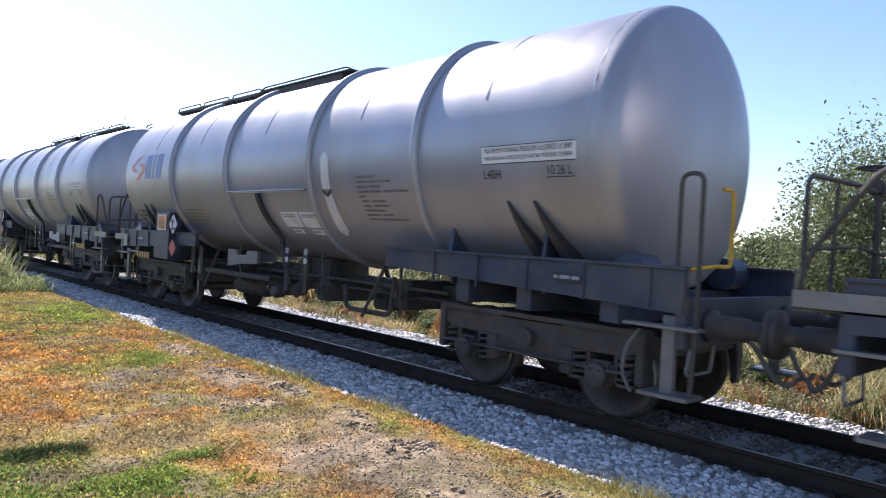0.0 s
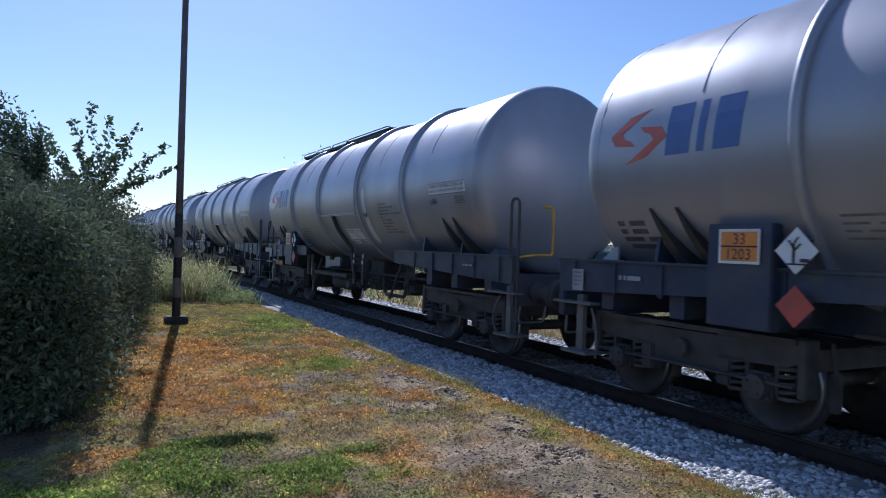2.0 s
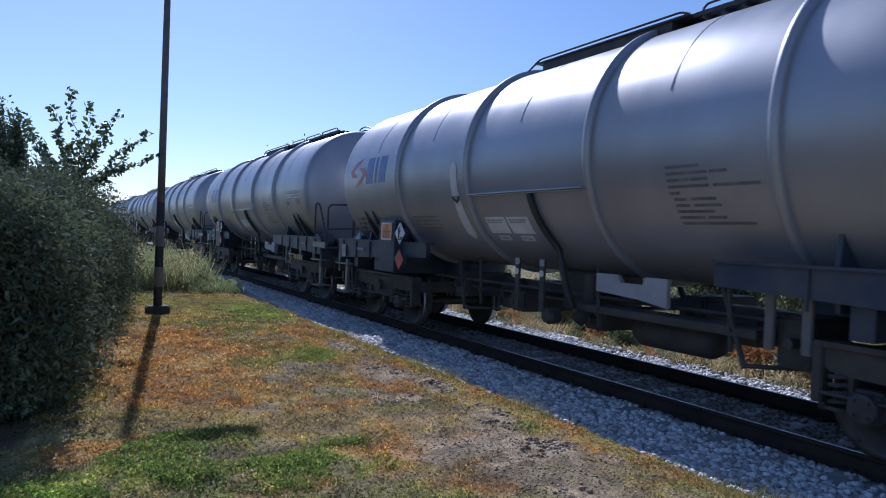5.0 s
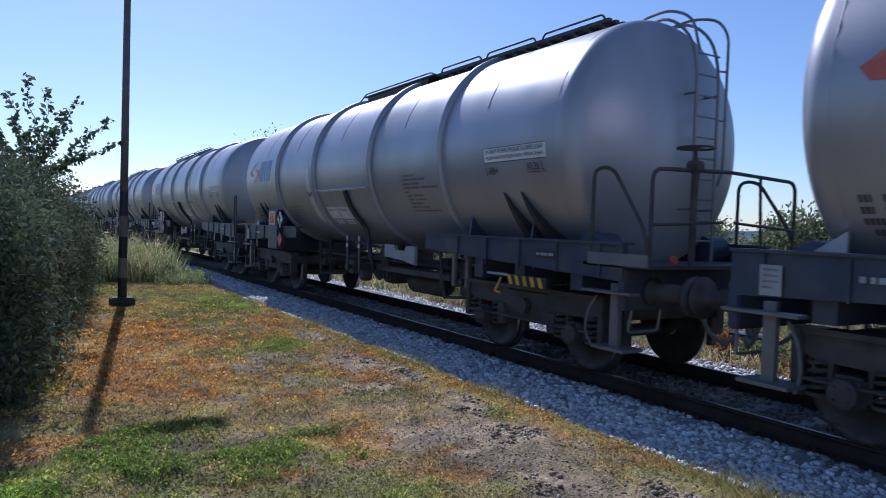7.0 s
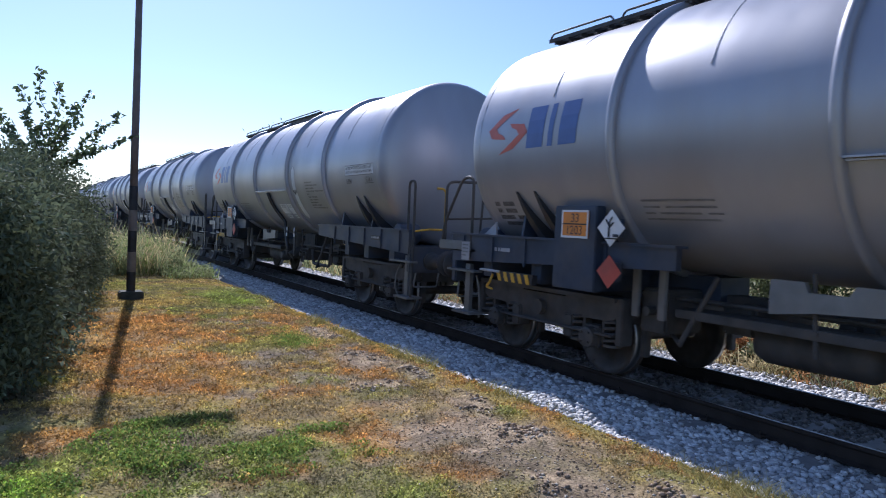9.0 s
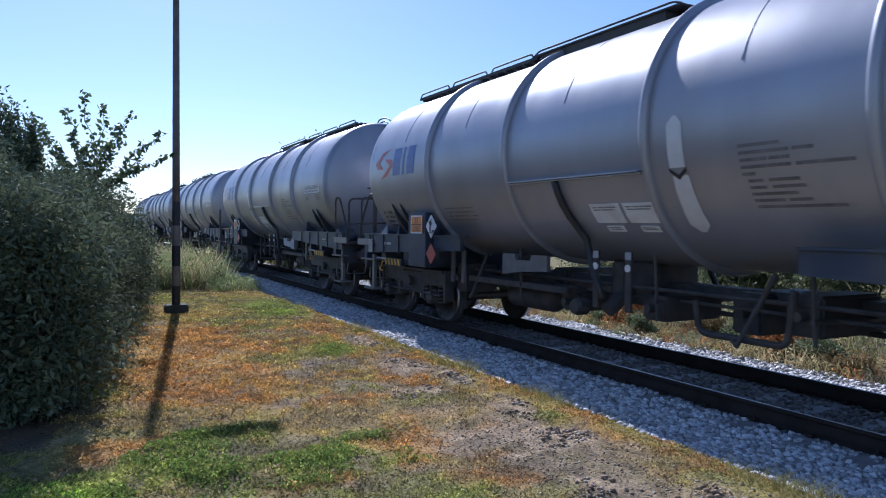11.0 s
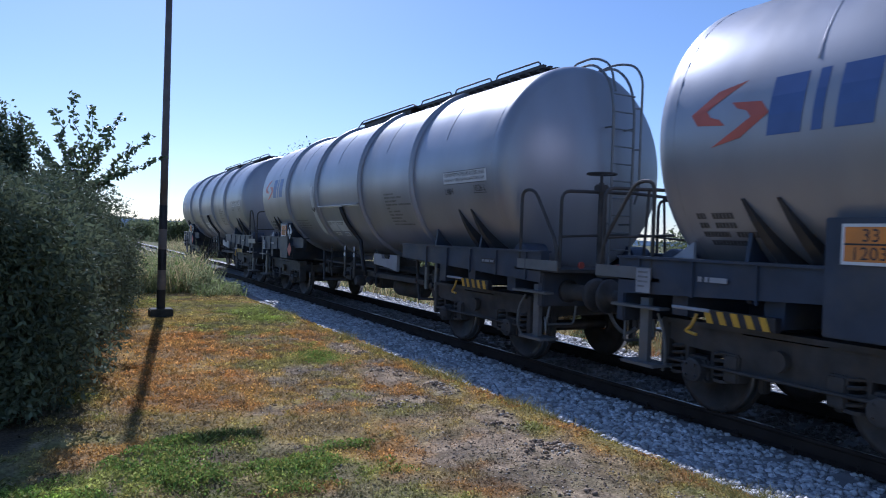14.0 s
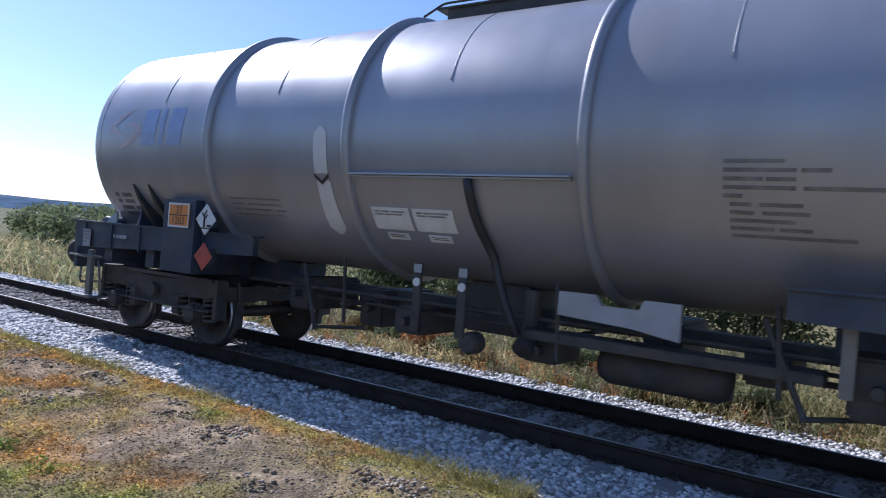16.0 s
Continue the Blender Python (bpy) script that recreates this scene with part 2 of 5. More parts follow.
def raw(name, verts, faces, mat, tint=None, smooth=False):
    """A mesh from arrays; all faces have the same number of corners."""
    verts, faces = np.asarray(verts, np.float32), np.asarray(faces, np.int32)
    k = faces.shape[1]
    me = bpy.data.meshes.new(name)
    me.vertices.add(len(verts))
    me.vertices.foreach_set("co", verts.ravel())
    me.loops.add(faces.size)
    me.loops.foreach_set("vertex_index", faces.ravel())
    me.polygons.add(len(faces))
    me.polygons.foreach_set("loop_start", np.arange(len(faces), dtype=np.int32) * k)
    me.polygons.foreach_set("loop_total", np.full(len(faces), k, np.int32))
    me.update(calc_edges=True)
    if tint is not None:
        at = me.color_attributes.new("tint", "FLOAT_COLOR", "POINT")
        at.data.foreach_set("color", np.c_[tint, np.ones(len(verts))].astype(np.float32).ravel())
    if smooth:
        me.shade_smooth()
    me.materials.append(mat)
    return me


# ---------------------------------------------------------------- lettering
def letters(text, height, width=0.0, spread=1.0):
    """The outline of a text as a list of triangles in (along, up), its middle at the origin."""
    cu = bpy.data.curves.new("text", "FONT")
    cu.body, cu.align_x, cu.align_y, cu.size, cu.resolution_u = text, "CENTER", "CENTER", 1.0, 3
    ob = new("text", cu)
    bpy.context.view_layer.update()
    me = bpy.data.meshes.new_from_object(ob.evaluated_get(bpy.context.evaluated_depsgraph_get()))
    v = np.array([q.co[:2] for q in me.vertices])
    me.calc_loop_triangles()
    f = [tuple(t.vertices) for t in me.loop_triangles]
    bpy.data.objects.remove(ob)
    bpy.data.curves.remove(cu)
    bpy.data.meshes.remove(me)
    lo, hi = v.min(0), v.max(0)
    v = (v - (lo + hi) / 2) / (hi[1] - lo[1]) * height
    if width:
        v[:, 0] *= width / (v[:, 0].max() - v[:, 0].min())
    return v, f


def bars(lines, h, gap, chars=False):
    """Plain bars for writing: lines of (start, end) stretches, one below the other."""
    v, f = [], []
    for i, line in enumerate(lines):
        z = -i * (h + gap)
        for a, b in line:
            step = h * 0.62 if chars else b - a
            while a < b - 1e-6:
                c = min(a + step * (0.8 if chars else 1.0), b)
                k = len(v)
                v += [(a, z), (c, z), (c, z - h), (a, z - h)]
                f += [(k, k + 1, k + 2), (k, k + 2, k + 3)]
                a += step
    return np.array(v, float), f


def on_tank(shape, y, z, lift=0.004):
    """Lays a flat shape on the tank's side that faces -x; along the shape is towards -y."""
    v, f = shape
    th0 = math.asin((z - TANK_Z) / TANK_R)
    bm = bmesh.new()
    r = TANK_R + lift
    vs = []
    for a, u in v:
        th = th0 + u / TANK_R
        vs.append(bm.verts.new((-r * math.cos(th), y - a, TANK_Z + r * math.sin(th))))
    for t in f:
        if len(set(t)) > 2:
            try:
                bm.faces.new([vs[i] for i in t])
            except ValueError:
                pass
    return bm


def on_side(shape, x, y, z):
    """Lays a flat shape on an upright plane that faces -x."""
    v, f = shape
    bm = bmesh.new()
    vs = [bm.verts.new((x, y - a, z + u)) for a, u in v]
    for t in f:
        try:
            bm.faces.new([vs[i] for i in t])
        except ValueError:
            pass
    return bm


def flat_poly(pts, rows=1):
    """A polygon that is cut into rows, so that it can bend round the tank: pts are (left, right, up) from top to bottom."""
    v, f = [], []
    for i, (a, b, u) in enumerate(pts):
        v += [(a, u), (b, u)]
        if i:
            k = 2 * i
            f += [(k - 2, k - 1, k + 1), (k - 2, k + 1, k)]
    return np.array(v, float), f


def curved_panel(y0, y1, z0, z1, lift, n=6):
    """A thin plate bent to the tank, standing a little off it."""
    bm = bmesh.new()
    rings = []
    for i in range(n + 1):
        th = math.asin((z0 - TANK_Z) / TANK_R) * (1 - i / n) + math.asin((z1 - TANK_Z) / TANK_R) * i / n
        c, s = math.cos(th), math.sin(th)
        rings.append([bm.verts.new((-r * c, y, TANK_Z + r * s)) for y, r in ((y0, TANK_R + 0.001), (y0, TANK_R + lift), (y1, TANK_R + lift), (y1, TANK_R + 0.001))])
    for a, b in zip(rings, rings[1:]):
        for k in range(3):
            bm.faces.new((a[k], a[k + 1], b[k + 1], b[k]))
    bm.faces.new(rings[0]), bm.faces.new(rings[-1])
    return bm


def tank_x(z, r=None):
    r = r or TANK_R
    return -math.sqrt(max(r * r - (z - TANK_Z) ** 2, 0))


# ---------------------------------------------------------------- bogies
WHEEL_R, AXLE = 0.46, 0.925


def make_bogie(parent, y, name="bogie"):
    """A two-axle bogie; its origin is on the rail's top at its middle."""
    bog = new(name)
    bog.parent = parent
    bog.location = (0, y, 0)
    tagged(bog, "sooty two-axle bogie with coil springs")
    for s in (-1, 1):
        x = s * 1.0
        bm = bmesh.new()
        # side frame: dropped over the axle boxes, arched between
        out = [(-1.34, 0.74), (-1.34, 0.88), (-1.2, 0.94), (-0.55, 0.94), (-0.40, 0.88), (0.40, 0.88), (0.55, 0.94), (1.2, 0.94), (1.34, 0.88), (1.34, 0.74),
               (1.20, 0.68), (0.62, 0.66), (0.44, 0.50), (-0.44, 0.50), (-0.62, 0.66), (-1.20, 0.68)]
        prism(bm, out, "x", x - 0.06, x + 0.06)
        box(bm, x - 0.11, x + 0.11, -1.3, 1.3, 0.90, 0.95)
        for a in (-1.36, 1.36):
            box(bm, x - 0.09, x + 0.09, a - 0.05, a + 0.05, 0.42, 0.95, 0.012)
        part("side_frame", bm, BLACK, bog)
        # friction damper and its cover between the axles, and the brake pull rod
        bm = bmesh.new()
        for a in (-0.52, 0.52):
            box(bm, x - 0.10, x + 0.10, a - 0.09, a + 0.09, 0.40, 0.68, 0.02)
        rod(bm, (x + s * 0.12, -1.3, 0.52), (x + s * 0.12, 1.3, 0.52), 0.018, 7)
        rod(bm, (x + s * 0.09, 0, 0.70), (x + s * 0.16, 0, 0.70), 0.10, 14)
        part("damper", bm, BLACK, bog)
        for a in (-AXLE, AXLE):
            bm = bmesh.new()
            box(bm, x - 0.10, x + 0.10, a - 0.14, a + 0.14, 0.34, 0.60, 0.03)
            for k in (-0.16, 0.16):
                box(bm, x - 0.05, x + 0.05, a + k - 0.02, a + k + 0.02, 0.40, 0.72)
            lathe_x(bm, [(x + s * 0.08, 0.125), (x + s * 0.17, 0.12), (x + s * 0.18, 0.10), (x + s * 0.185, 0.0)], a, WHEEL_R, 20)
            for k in range(4):
                t = (k + 0.5) * math.pi / 2
                rod(bm, (x + s * 0.17, a + 0.08 * math.cos(t), WHEEL_R + 0.08 * math.sin(t)), (x + s * 0.20, a + 0.08 * math.cos(t), WHEEL_R + 0.08 * math.sin(t)), 0.014, 6)
            part("axle_box", bm, BLACK, bog)
            for k in (-0.27, 0.27):
                bm = bmesh.new()
                turns, n = 4, 14
                tube(bm, [(x + 0.085 * math.cos(i * math.tau / n), a + k + 0.085 * math.sin(i * math.tau / n), 0.42 + 0.28 * i / (turns * n)) for i in range(turns * n + 1)], 0.020, 6)
                rod(bm, (x, a + k, 0.38), (x, a + k, 0.41), 0.11, 14)
                part("coil_spring", bm, BLACK, bog)
            # pale chalk marks on the horn guides
            bm = bmesh.new()
            for k, zz in ((0.10, 0.40),):
                box(bm, x + s * 0.102, x + s * 0.106, a + k - 0.018, a + k + 0.018, zz - 0.03, zz + 0.03)
            part("paint_mark", bm, PALE, bog)
        # brake shoes and hangers
        for a in (-1.47, -0.38, 0.38, 1.47):
            bm = bmesh.new()
            xs = s * 0.76
            box(bm, xs - 0.05, xs + 0.05, a - 0.04, a + 0.04, 0.30, 0.66, 0.012)
            rod(bm, (xs, a, 0.64), (xs, a * 0.97, 0.92), 0.022, 8)
            part("brake_shoe", bm, BLACK, bog)
    bm = bmesh.new()
    box(bm, -1.0, 1.0, -0.24, 0.24, 0.55, 0.92, 0.03)
    for a in (-1.33, 1.33):
        box(bm, -1.0, 1.0, a - 0.05, a + 0.05, 0.66, 0.86)
        rod(bm, (0, 0, 0.9), (0, 0, 1.12), 0.22, 20)
    for x in (-0.5, 0.5):
        box(bm, x - 0.04, x + 0.04, -1.3, 1.3, 0.70, 0.84)
    part("bolster", bm, BLACK, bog)
    for a in (-AXLE, AXLE):
        ws = new("wheelset_ahead" if a < 0 else "wheelset_behind")
        ws.name = "wheelset"
        ws.parent = bog
        ws.location = (0, a, WHEEL_R)
        ws["row"] = 0 if a < 0 else 1
    return bog


def wheelset_mesh():
    """Two wheels on their axle as one turning piece."""
    bm = bmesh.new()
    for s in (-1, 1):
        x = s * 0.7525
        pr = [(x - s * 0.09, 0.09), (x - s * 0.09, 0.14), (x - s * 0.02, 0.17), (x + s * 0.01, 0.36), (x + s * 0.06, 0.40), (x + s * 0.065, 0.452), (x + s * 0.02, 0.458),
              (x - s * 0.035, 0.462), (x - s * 0.045, 0.49), (x - s * 0.068, 0.488), (x - s * 0.07, 0.40), (x - s * 0.05, 0.36), (x - s * 0.055, 0.18), (x - s * 0.1, 0.14)]
        lathe_x(bm, pr, 0, 0, 48)
        for k in range(3):
            t = k * math.tau / 3
            box(bm, x + s * 0.035, x + s * 0.068, 0.41 * math.cos(t) - 0.03, 0.41 * math.cos(t) + 0.03, 0.41 * math.sin(t) - 0.012, 0.41 * math.sin(t) + 0.012)
    lathe_x(bm, [(-1.0, 0.065), (-0.68, 0.08), (0.68, 0.08), (1.0, 0.065)], 0, 0, 16)
    me = mesh_of("wheelset", bm, WHEEL, True)
    me.materials.append(BRIGHT)
    for f in me.polygons:
        r = math.hypot(f.center.y, f.center.z)
        if 0.445 < r < 0.466:
            f.material_index = 1
    return me


# ---------------------------------------------------------------- tank wagon
RIBS = {-1: (3.69, 1.345, -1.335, -3.69), 1: (3.69, 1.325, -1.335, -3.69)}


def make_wagon(p, label):
    """A tank wagon with its brakeman's platform at the end p (-1 ahead, 1 behind). Local z is from the rail's top, -x the side that is seen."""
    w = tagged(new("tank_wagon"), label, "tank wagon", "tank wagons of the train")
    R, ZC = TANK_R, TANK_Z
    # --- tank with dished ends
    half, kn, dish = 6.25, 0.22, 0.25
    head = []
    for i in range(7):
        t = i / 6 * radians(66)
        head.append((half + kn * math.sin(t), R - kn + kn * math.cos(t)))
    y0, r0 = head[-1]
    for i in range(1, 9):
        u = 1 - i / 8
        head.append((y0 + dish * (1 - u * u), r0 * u))
    side = [(-a, r) for a, r in reversed(head)] + [(-half + 2 * half * i / 24, R) for i in range(1, 24)] + head
    tank = part("tank", lathe_y(bmesh.new(), side, 0, ZC, 96), TANK, w, "silver-grey painted cylindrical tank with dished ends", True)
    # --- stiffening rings: unequal spacing, mirrored with the platform
    for y in RIBS[p]:
        part("rib", lathe_y(bmesh.new(), [(y - 0.052, R - 0.01), (y - 0.050, R + 0.03), (y - 0.036, R + 0.062), (y - 0.015, R + 0.075), (y + 0.015, R + 0.075), (y + 0.036, R + 0.062), (y + 0.050, R + 0.03), (y + 0.052, R - 0.01)], 0, ZC, 96), TANK, w, smooth=True)
    # weld seams: low beads over the crown
    for y in (6.17, 4.75, 2.55, 0.12, -2.45, -4.75, -6.17):
        bm = bmesh.new()
        a0, a1 = (radians(18), radians(62)) if abs(y) < 6 else (radians(-60), radians(100))
        tube(bm, [(-(R + 0.001) * math.cos(a0 + (a1 - a0) * i / 20), y, ZC + (R + 0.001) * math.sin(a0 + (a1 - a0) * i / 20)) for i in range(21)], 0.0045, 6)
        part("weld_seam", bm, TANK, w, smooth=True)
    # --- end underframes over the bogies
    for e in (-1, 1):
        for s in (-1, 1):
            bm = bmesh.new()
            ya, yb = sorted((e * 2.95, e * 7.10))
            out = [(ya, 1.17), (yb, 1.17), (yb, 1.565), (ya, 1.565)]
            if e < 0:
                out = [(ya, 1.17), (yb, 1.34), (yb, 1.565), (ya, 1.565)]
            else:
                out = [(ya, 1.34), (yb, 1.17), (yb, 1.565), (ya, 1.565)]
            prism(bm, out, "x", *sorted((s * 1.22, s * 1.30)))
            box(bm, *sorted((s * 1.14, s * 1.335)), ya - 0.01, yb + 0.01, 1.56, 1.588)
            for k in range(5):
                yy = e * (3.9 + k * 0.72)
                box(bm, *sorted((s * 1.298, s * 1.325)), yy - 0.01, yy + 0.01, 1.20, 1.562)
            part("side_sill", bm, BLUE, w, "dark blue side sill over the bogie")
            bm = bmesh.new()
            lathe_x(bm, [(s * 0.80, 0.0), (s * 0.80, 0.18), (s * 1.16, 0.18), (s * 1.18, 0.165), (s * 1.18, 0.0)], e * 6.45, 1.50, 24)
            part("cradle_tube", bm, BLUE, w, "dark blue round cradle tube")
            if e < 0:
                continue
            # sunlit spot above the sill, put in as a pale triangular plate
            bm = bmesh.new()
            prism(bm, [(e * 6.15, 1.59), (e * 6.42, 1.59), (e * 6.15, 1.76)], "x", *sorted((s * 1.17, s * 1.20)))
            part("gusset", bm, PALE, w, "pale triangle added for a sunlit piece above the sill")
        bm = bmesh.new()
        ya, yb = sorted((e * 7.02, e * 7.14))
        box(bm, -1.28, 1.28, ya, yb, 0.86, 1.30, 0.015)
        part("headstock", bm, BLUE, w)
        for yy in (4.3, 5.23, 6.3):
            part("cross_member", box(bmesh.new(), -1.2, 1.2, e * yy - 0.1, e * yy + 0.1, 1.0, 1.3), BLUE, w)
        part("centre_sill", box(bmesh.new(), -0.25, 0.25, *sorted((e * 3.2, e * 7.0)), 0.95, 1.25), BLUE, w)
        # cradle under the tank and its saddle
        for yy in (4.1, 5.5):
            bm = bmesh.new()
            pts = [(-1.25, 1.56)] + [(-R * math.cos(a), ZC - R * math.sin(a)) for a in np.linspace(radians(38), radians(142), 15)] + [(1.25, 1.56), (1.2, 1.2), (-1.2, 1.2)]
            prism(bm, pts, "y", e * yy - 0.02, e * yy + 0.02)
            part("saddle", bm, BLUE, w)
        # slanting black struts, in pairs
        for yy in (5.10, 5.46):
            for s in (-1, 1):
                bm = bmesh.new()
                out = []
                zs = [1.30, 1.50, 1.75, 1.95, 2.16]
                for k, z in enumerate(zs):
                    out.append((-s * tank_x(z, R + 0.012 + (2.16 - z) * 0.28), z))
                inner = [(-s * tank_x(z, R - 0.02), z) for z in reversed(zs)]
                prism(bm, out + inner, "y", -0.016, 0.016)
                # they lean along the wagon and broaden downwards
                for v in bm.verts:
                    dz = 2.16 - v.co.z
                    v.co.y = e * yy - 0.52 * dz + math.copysign(0.016 + 0.09 * dz, v.co.y)
                part("saddle_strut", bm, STRUT, w, "black slanting saddle strut")
        make_bogie(w, e * 5.23)
        # buffers
        for s in (-1, 1):
            bm = bmesh.new()
            prof = [(7.14, 0.0), (7.14, 0.15), (7.20, 0.15), (7.22, 0.11), (7.50, 0.105), (7.50, 0.085), (7.66, 0.085), (7.67, 0.20), (7.71, 0.215), (7.74, 0.17), (7.748, 0.0)]
            lathe_y(bm, [(e * a, r) for a, r in prof], s * 0.875, 1.06, 24)
            part("buffer", bm, BLACK, w, smooth=True)
        # draw hook, screw coupling and brake hoses
        bm = bmesh.new()
        box(bm, -0.05, 0.05, *sorted((e * 7.1, e * 7.5)), 0.98, 1.10, 0.02)
        tube(bm, [(0.06, e * 7.45, 1.02), (0.07, e * 7.6, 0.93), (0, e * 7.72, 0.88), (-0.07, e * 7.6, 0.93), (-0.06, e * 7.45, 1.02)], 0.025, 8)
        part("draw_hook", bm, BLACK, w)
        for s in (-0.42, 0.42):
            bm = bmesh.new()
            tube(bm, rounded([(s, e * 7.1, 0.98), (s * 0.95, e * 7.35, 0.92), (s * 0.8, e * 7.5, 0.62), (s * 0.6, e * 7.62, 0.52), (s * 0.4, e * 7.7, 0.62)], 0.15), 0.025, 8)
            part("brake_hose", bm, RUBBER, w, smooth=True)
        # foot step under the corner, with its grey stanchion
        for s in (-1, 1):
            bm = bmesh.new()
            ys = e * 6.85
            box(bm, *sorted((s * 1.05, s * 1.36)), ys - 0.36, ys + 0.12, 0.42, 0.455, 0.005)
            box(bm, *sorted((s * 1.18, s * 1.24)), ys - 0.16, ys - 0.04, 0.455, 1.14)
            box(bm, *sorted((s * 1.20, s * 1.36)), ys - 0.42, ys + 0.30, 1.03, 1.06, 0.004)
            part("foot_step", bm, GREY, w, "grey steel foot step")
            # shunter's stirrup under the headstock
            bm = bmesh.new()
            tube(bm, rounded([(s * 1.15, e * 7.12, 0.86), (s * 1.18, e * 7.1, 0.62), (s * 0.72, e * 7.1, 0.62), (s * 0.70, e * 7.12, 0.86)], 0.05, 3), 0.016, 7)
            part("grab_stirrup", bm, GREY, w)
            # light hose loop beside the wheel
            bm = bmesh.new()
            tube(bm, rounded([(s * 1.17, e * 6.62, 0.98), (s * 1.20, e * 6.50, 0.80), (s * 1.20, e * 6.47, 0.55), (s * 1.15, e * 6.55, 0.38)], 0.2), 0.016, 7)
            part("sand_hose", bm, RUBBER, w)
    # --- plain end: tall hoop, yellow grab iron
    q = -p
    for s in (q,):
        bm = bmesh.new()
        tube(bm, rounded([(s * 1.28, q * 7.02, 1.55), (s * 1.28, q * 7.02, 2.40), (s * 1.28, q * 7.22, 2.40), (s * 1.28, q * 7.22, 1.10), (s * 1.28, q * 7.20, 0.46)], 0.12), 0.022, 8)
        part("grab_hoop", bm, BLACK, w, "tall black grab hoop")
        bm = bmesh.new()
        tube(bm, rounded([(s * 0.84, q * 7.19, 2.30), (s * 0.72, q * 7.22, 2.30), (s * 0.68, q * 7.22, 2.22), (s * 0.68, q * 7.22, 1.60), (s * 0.98, q * 7.22, 1.60)], 0.05, 3), 0.020, 8)
        rod(bm, (s * 0.98, q * 7.22, 1.60), (s * 1.2, q * 7.1, 1.56), 0.018, 7)
        part("grab_iron", bm, YELLOW, w, "yellow painted grab iron")
    # --- platform end
    bm = bmesh.new()
    box(bm, -1.30, 1.30, *sorted((p * 6.50, p * 7.46)), 1.32, 1.36)
    part("platform_deck", bm, BLACK, w, "dark steel grating platform deck")
    for s in (-1, 1):
        part("toe_board", box(bmesh.new(), *sorted((s * 1.31, s * 1.325)), *sorted((p * 6.60, p * 7.46)), 1.34, 1.47), GREY, w, "grey toe board")
    for s in (-1, 1):
        x = s * 1.29
        bm = bmesh.new()
        tube(bm, rounded([(x, p * 6.62, 1.36), (x, p * 6.62, 2.40), (x, p * 6.90, 2.40), (x, p * 7.38, 1.72), (x, p * 7.44, 1.36)], 0.14), 0.022, 8)
        part("side_handrail", bm, BLACK, w)
    for s in (-1, 1):
        bm = bmesh.new()
        tube(bm, rounded([(s * 1.25, p * 7.42, 1.36), (s * 1.25, p * 7.42, 2.36), (s * 0.01, p * 7.42, 2.40)], 0.14), 0.022, 8)
        rod(bm, (s * 1.25, p * 7.42, 1.78), (s * 0.1, p * 7.42, 1.84), 0.016, 8)
        rod(bm, (s * 0.62, p * 7.42, 1.36), (s * 0.55, p * 7.42, 2.39), 0.018, 8)
        part("end_handrail", bm, BLACK, w)
    px = p * 0.6
    bm = bmesh.new()
    rod(bm, (px, p * 7.42, 1.36), (px, p * 7.42, 2.50), 0.035, 12)
    rod(bm, (px, p * 7.42, 2.45), (px, p * 7.42, 2.64), 0.02, 10)
    box(bm, px - 0.08, px + 0.08, p * 7.42 - 0.07, p * 7.42 + 0.07, 2.36, 2.48, 0.02)
    part("brake_pillar", bm, BLACK, w)
    bm = bmesh.new()
    ring = [(px + 0.19 * math.cos(i * math.tau / 20), p * 7.42 + 0.19 * math.sin(i * math.tau / 20), 2.62) for i in range(21)]
    tube(bm, ring, 0.013, 7)
    for i in range(3):
        t = i * math.tau / 3
        rod(bm, (px, p * 7.42, 2.62), (px + 0.19 * math.cos(t), p * 7.42 + 0.19 * math.sin(t), 2.62), 0.010, 6)
    part("hand_wheel", bm, BLACK, w)
    bm = bmesh.new()
    rod(bm, (-0.95, p * 7.465, 1.42), (-0.95, p * 7.50, 1.42), 0.045, 14)
    part("tail_lens", bm, RED, w, "red round marker")
    # ladder against the dished end and its hoop over the crown
    bm = bmesh.new()
    for x in (0.12, 0.52):
        tube(bm, rounded([(x, p * 6.82, 1.36), (x, p * 6.82, 3.70), (x, p * 6.70, 4.12), (x, p * 6.35, 4.40), (x, p * 5.95, 4.38)], 0.25), 0.02, 8)
    for x in (0.12, 0.52):
        for z in (2.0, 3.4):
            rod(bm, (x, p * 6.40, z), (x, p * 6.82, z), 0.014, 6)
    ladder = part("ladder", bm, GREY, w, "grey steel end ladder")
    rung = mesh_of("rung", rod(bmesh.new(), (0.12, 0, 0), (0.52, 0, 0), 0.012, 6), GREY)
    for k in range(10):
        ob = new("rung", rung)
        ob.parent, ob.location = ladder, (0, p * 6.82, 1.62 + k * 0.25)
    bm = bmesh.new()
    tube(bm, rounded([(0.60, p * 6.80, 2.30), (0.62, p * 6.86, 2.50), (0.62, p * 6.86, 4.15), (0.60, p * 6.72, 4.36), (0.54, p * 6.40, 4.44), (0.48, p * 6.0, 4.38)], 0.16), 0.018, 8)
    tube(bm, rounded([(0.12, p * 6.84, 3.90), (0.12, p * 6.72, 4.32), (0.08, p * 6.40, 4.47), (0.06, p * 6.0, 4.44), (0.06, p * 5.92, 4.34)], 0.16), 0.018, 8)
    for z in (2.5, 3.1, 3.7):
        rod(bm, (0.52, p * 6.82, z), (0.62, p * 6.86, z), 0.012, 6)
    part("ladder_hoop", bm, GREY, w)
    # --- crown: walkway, its rails, the manhole platform
    yc = -0.45 if p < 0 else 0.50
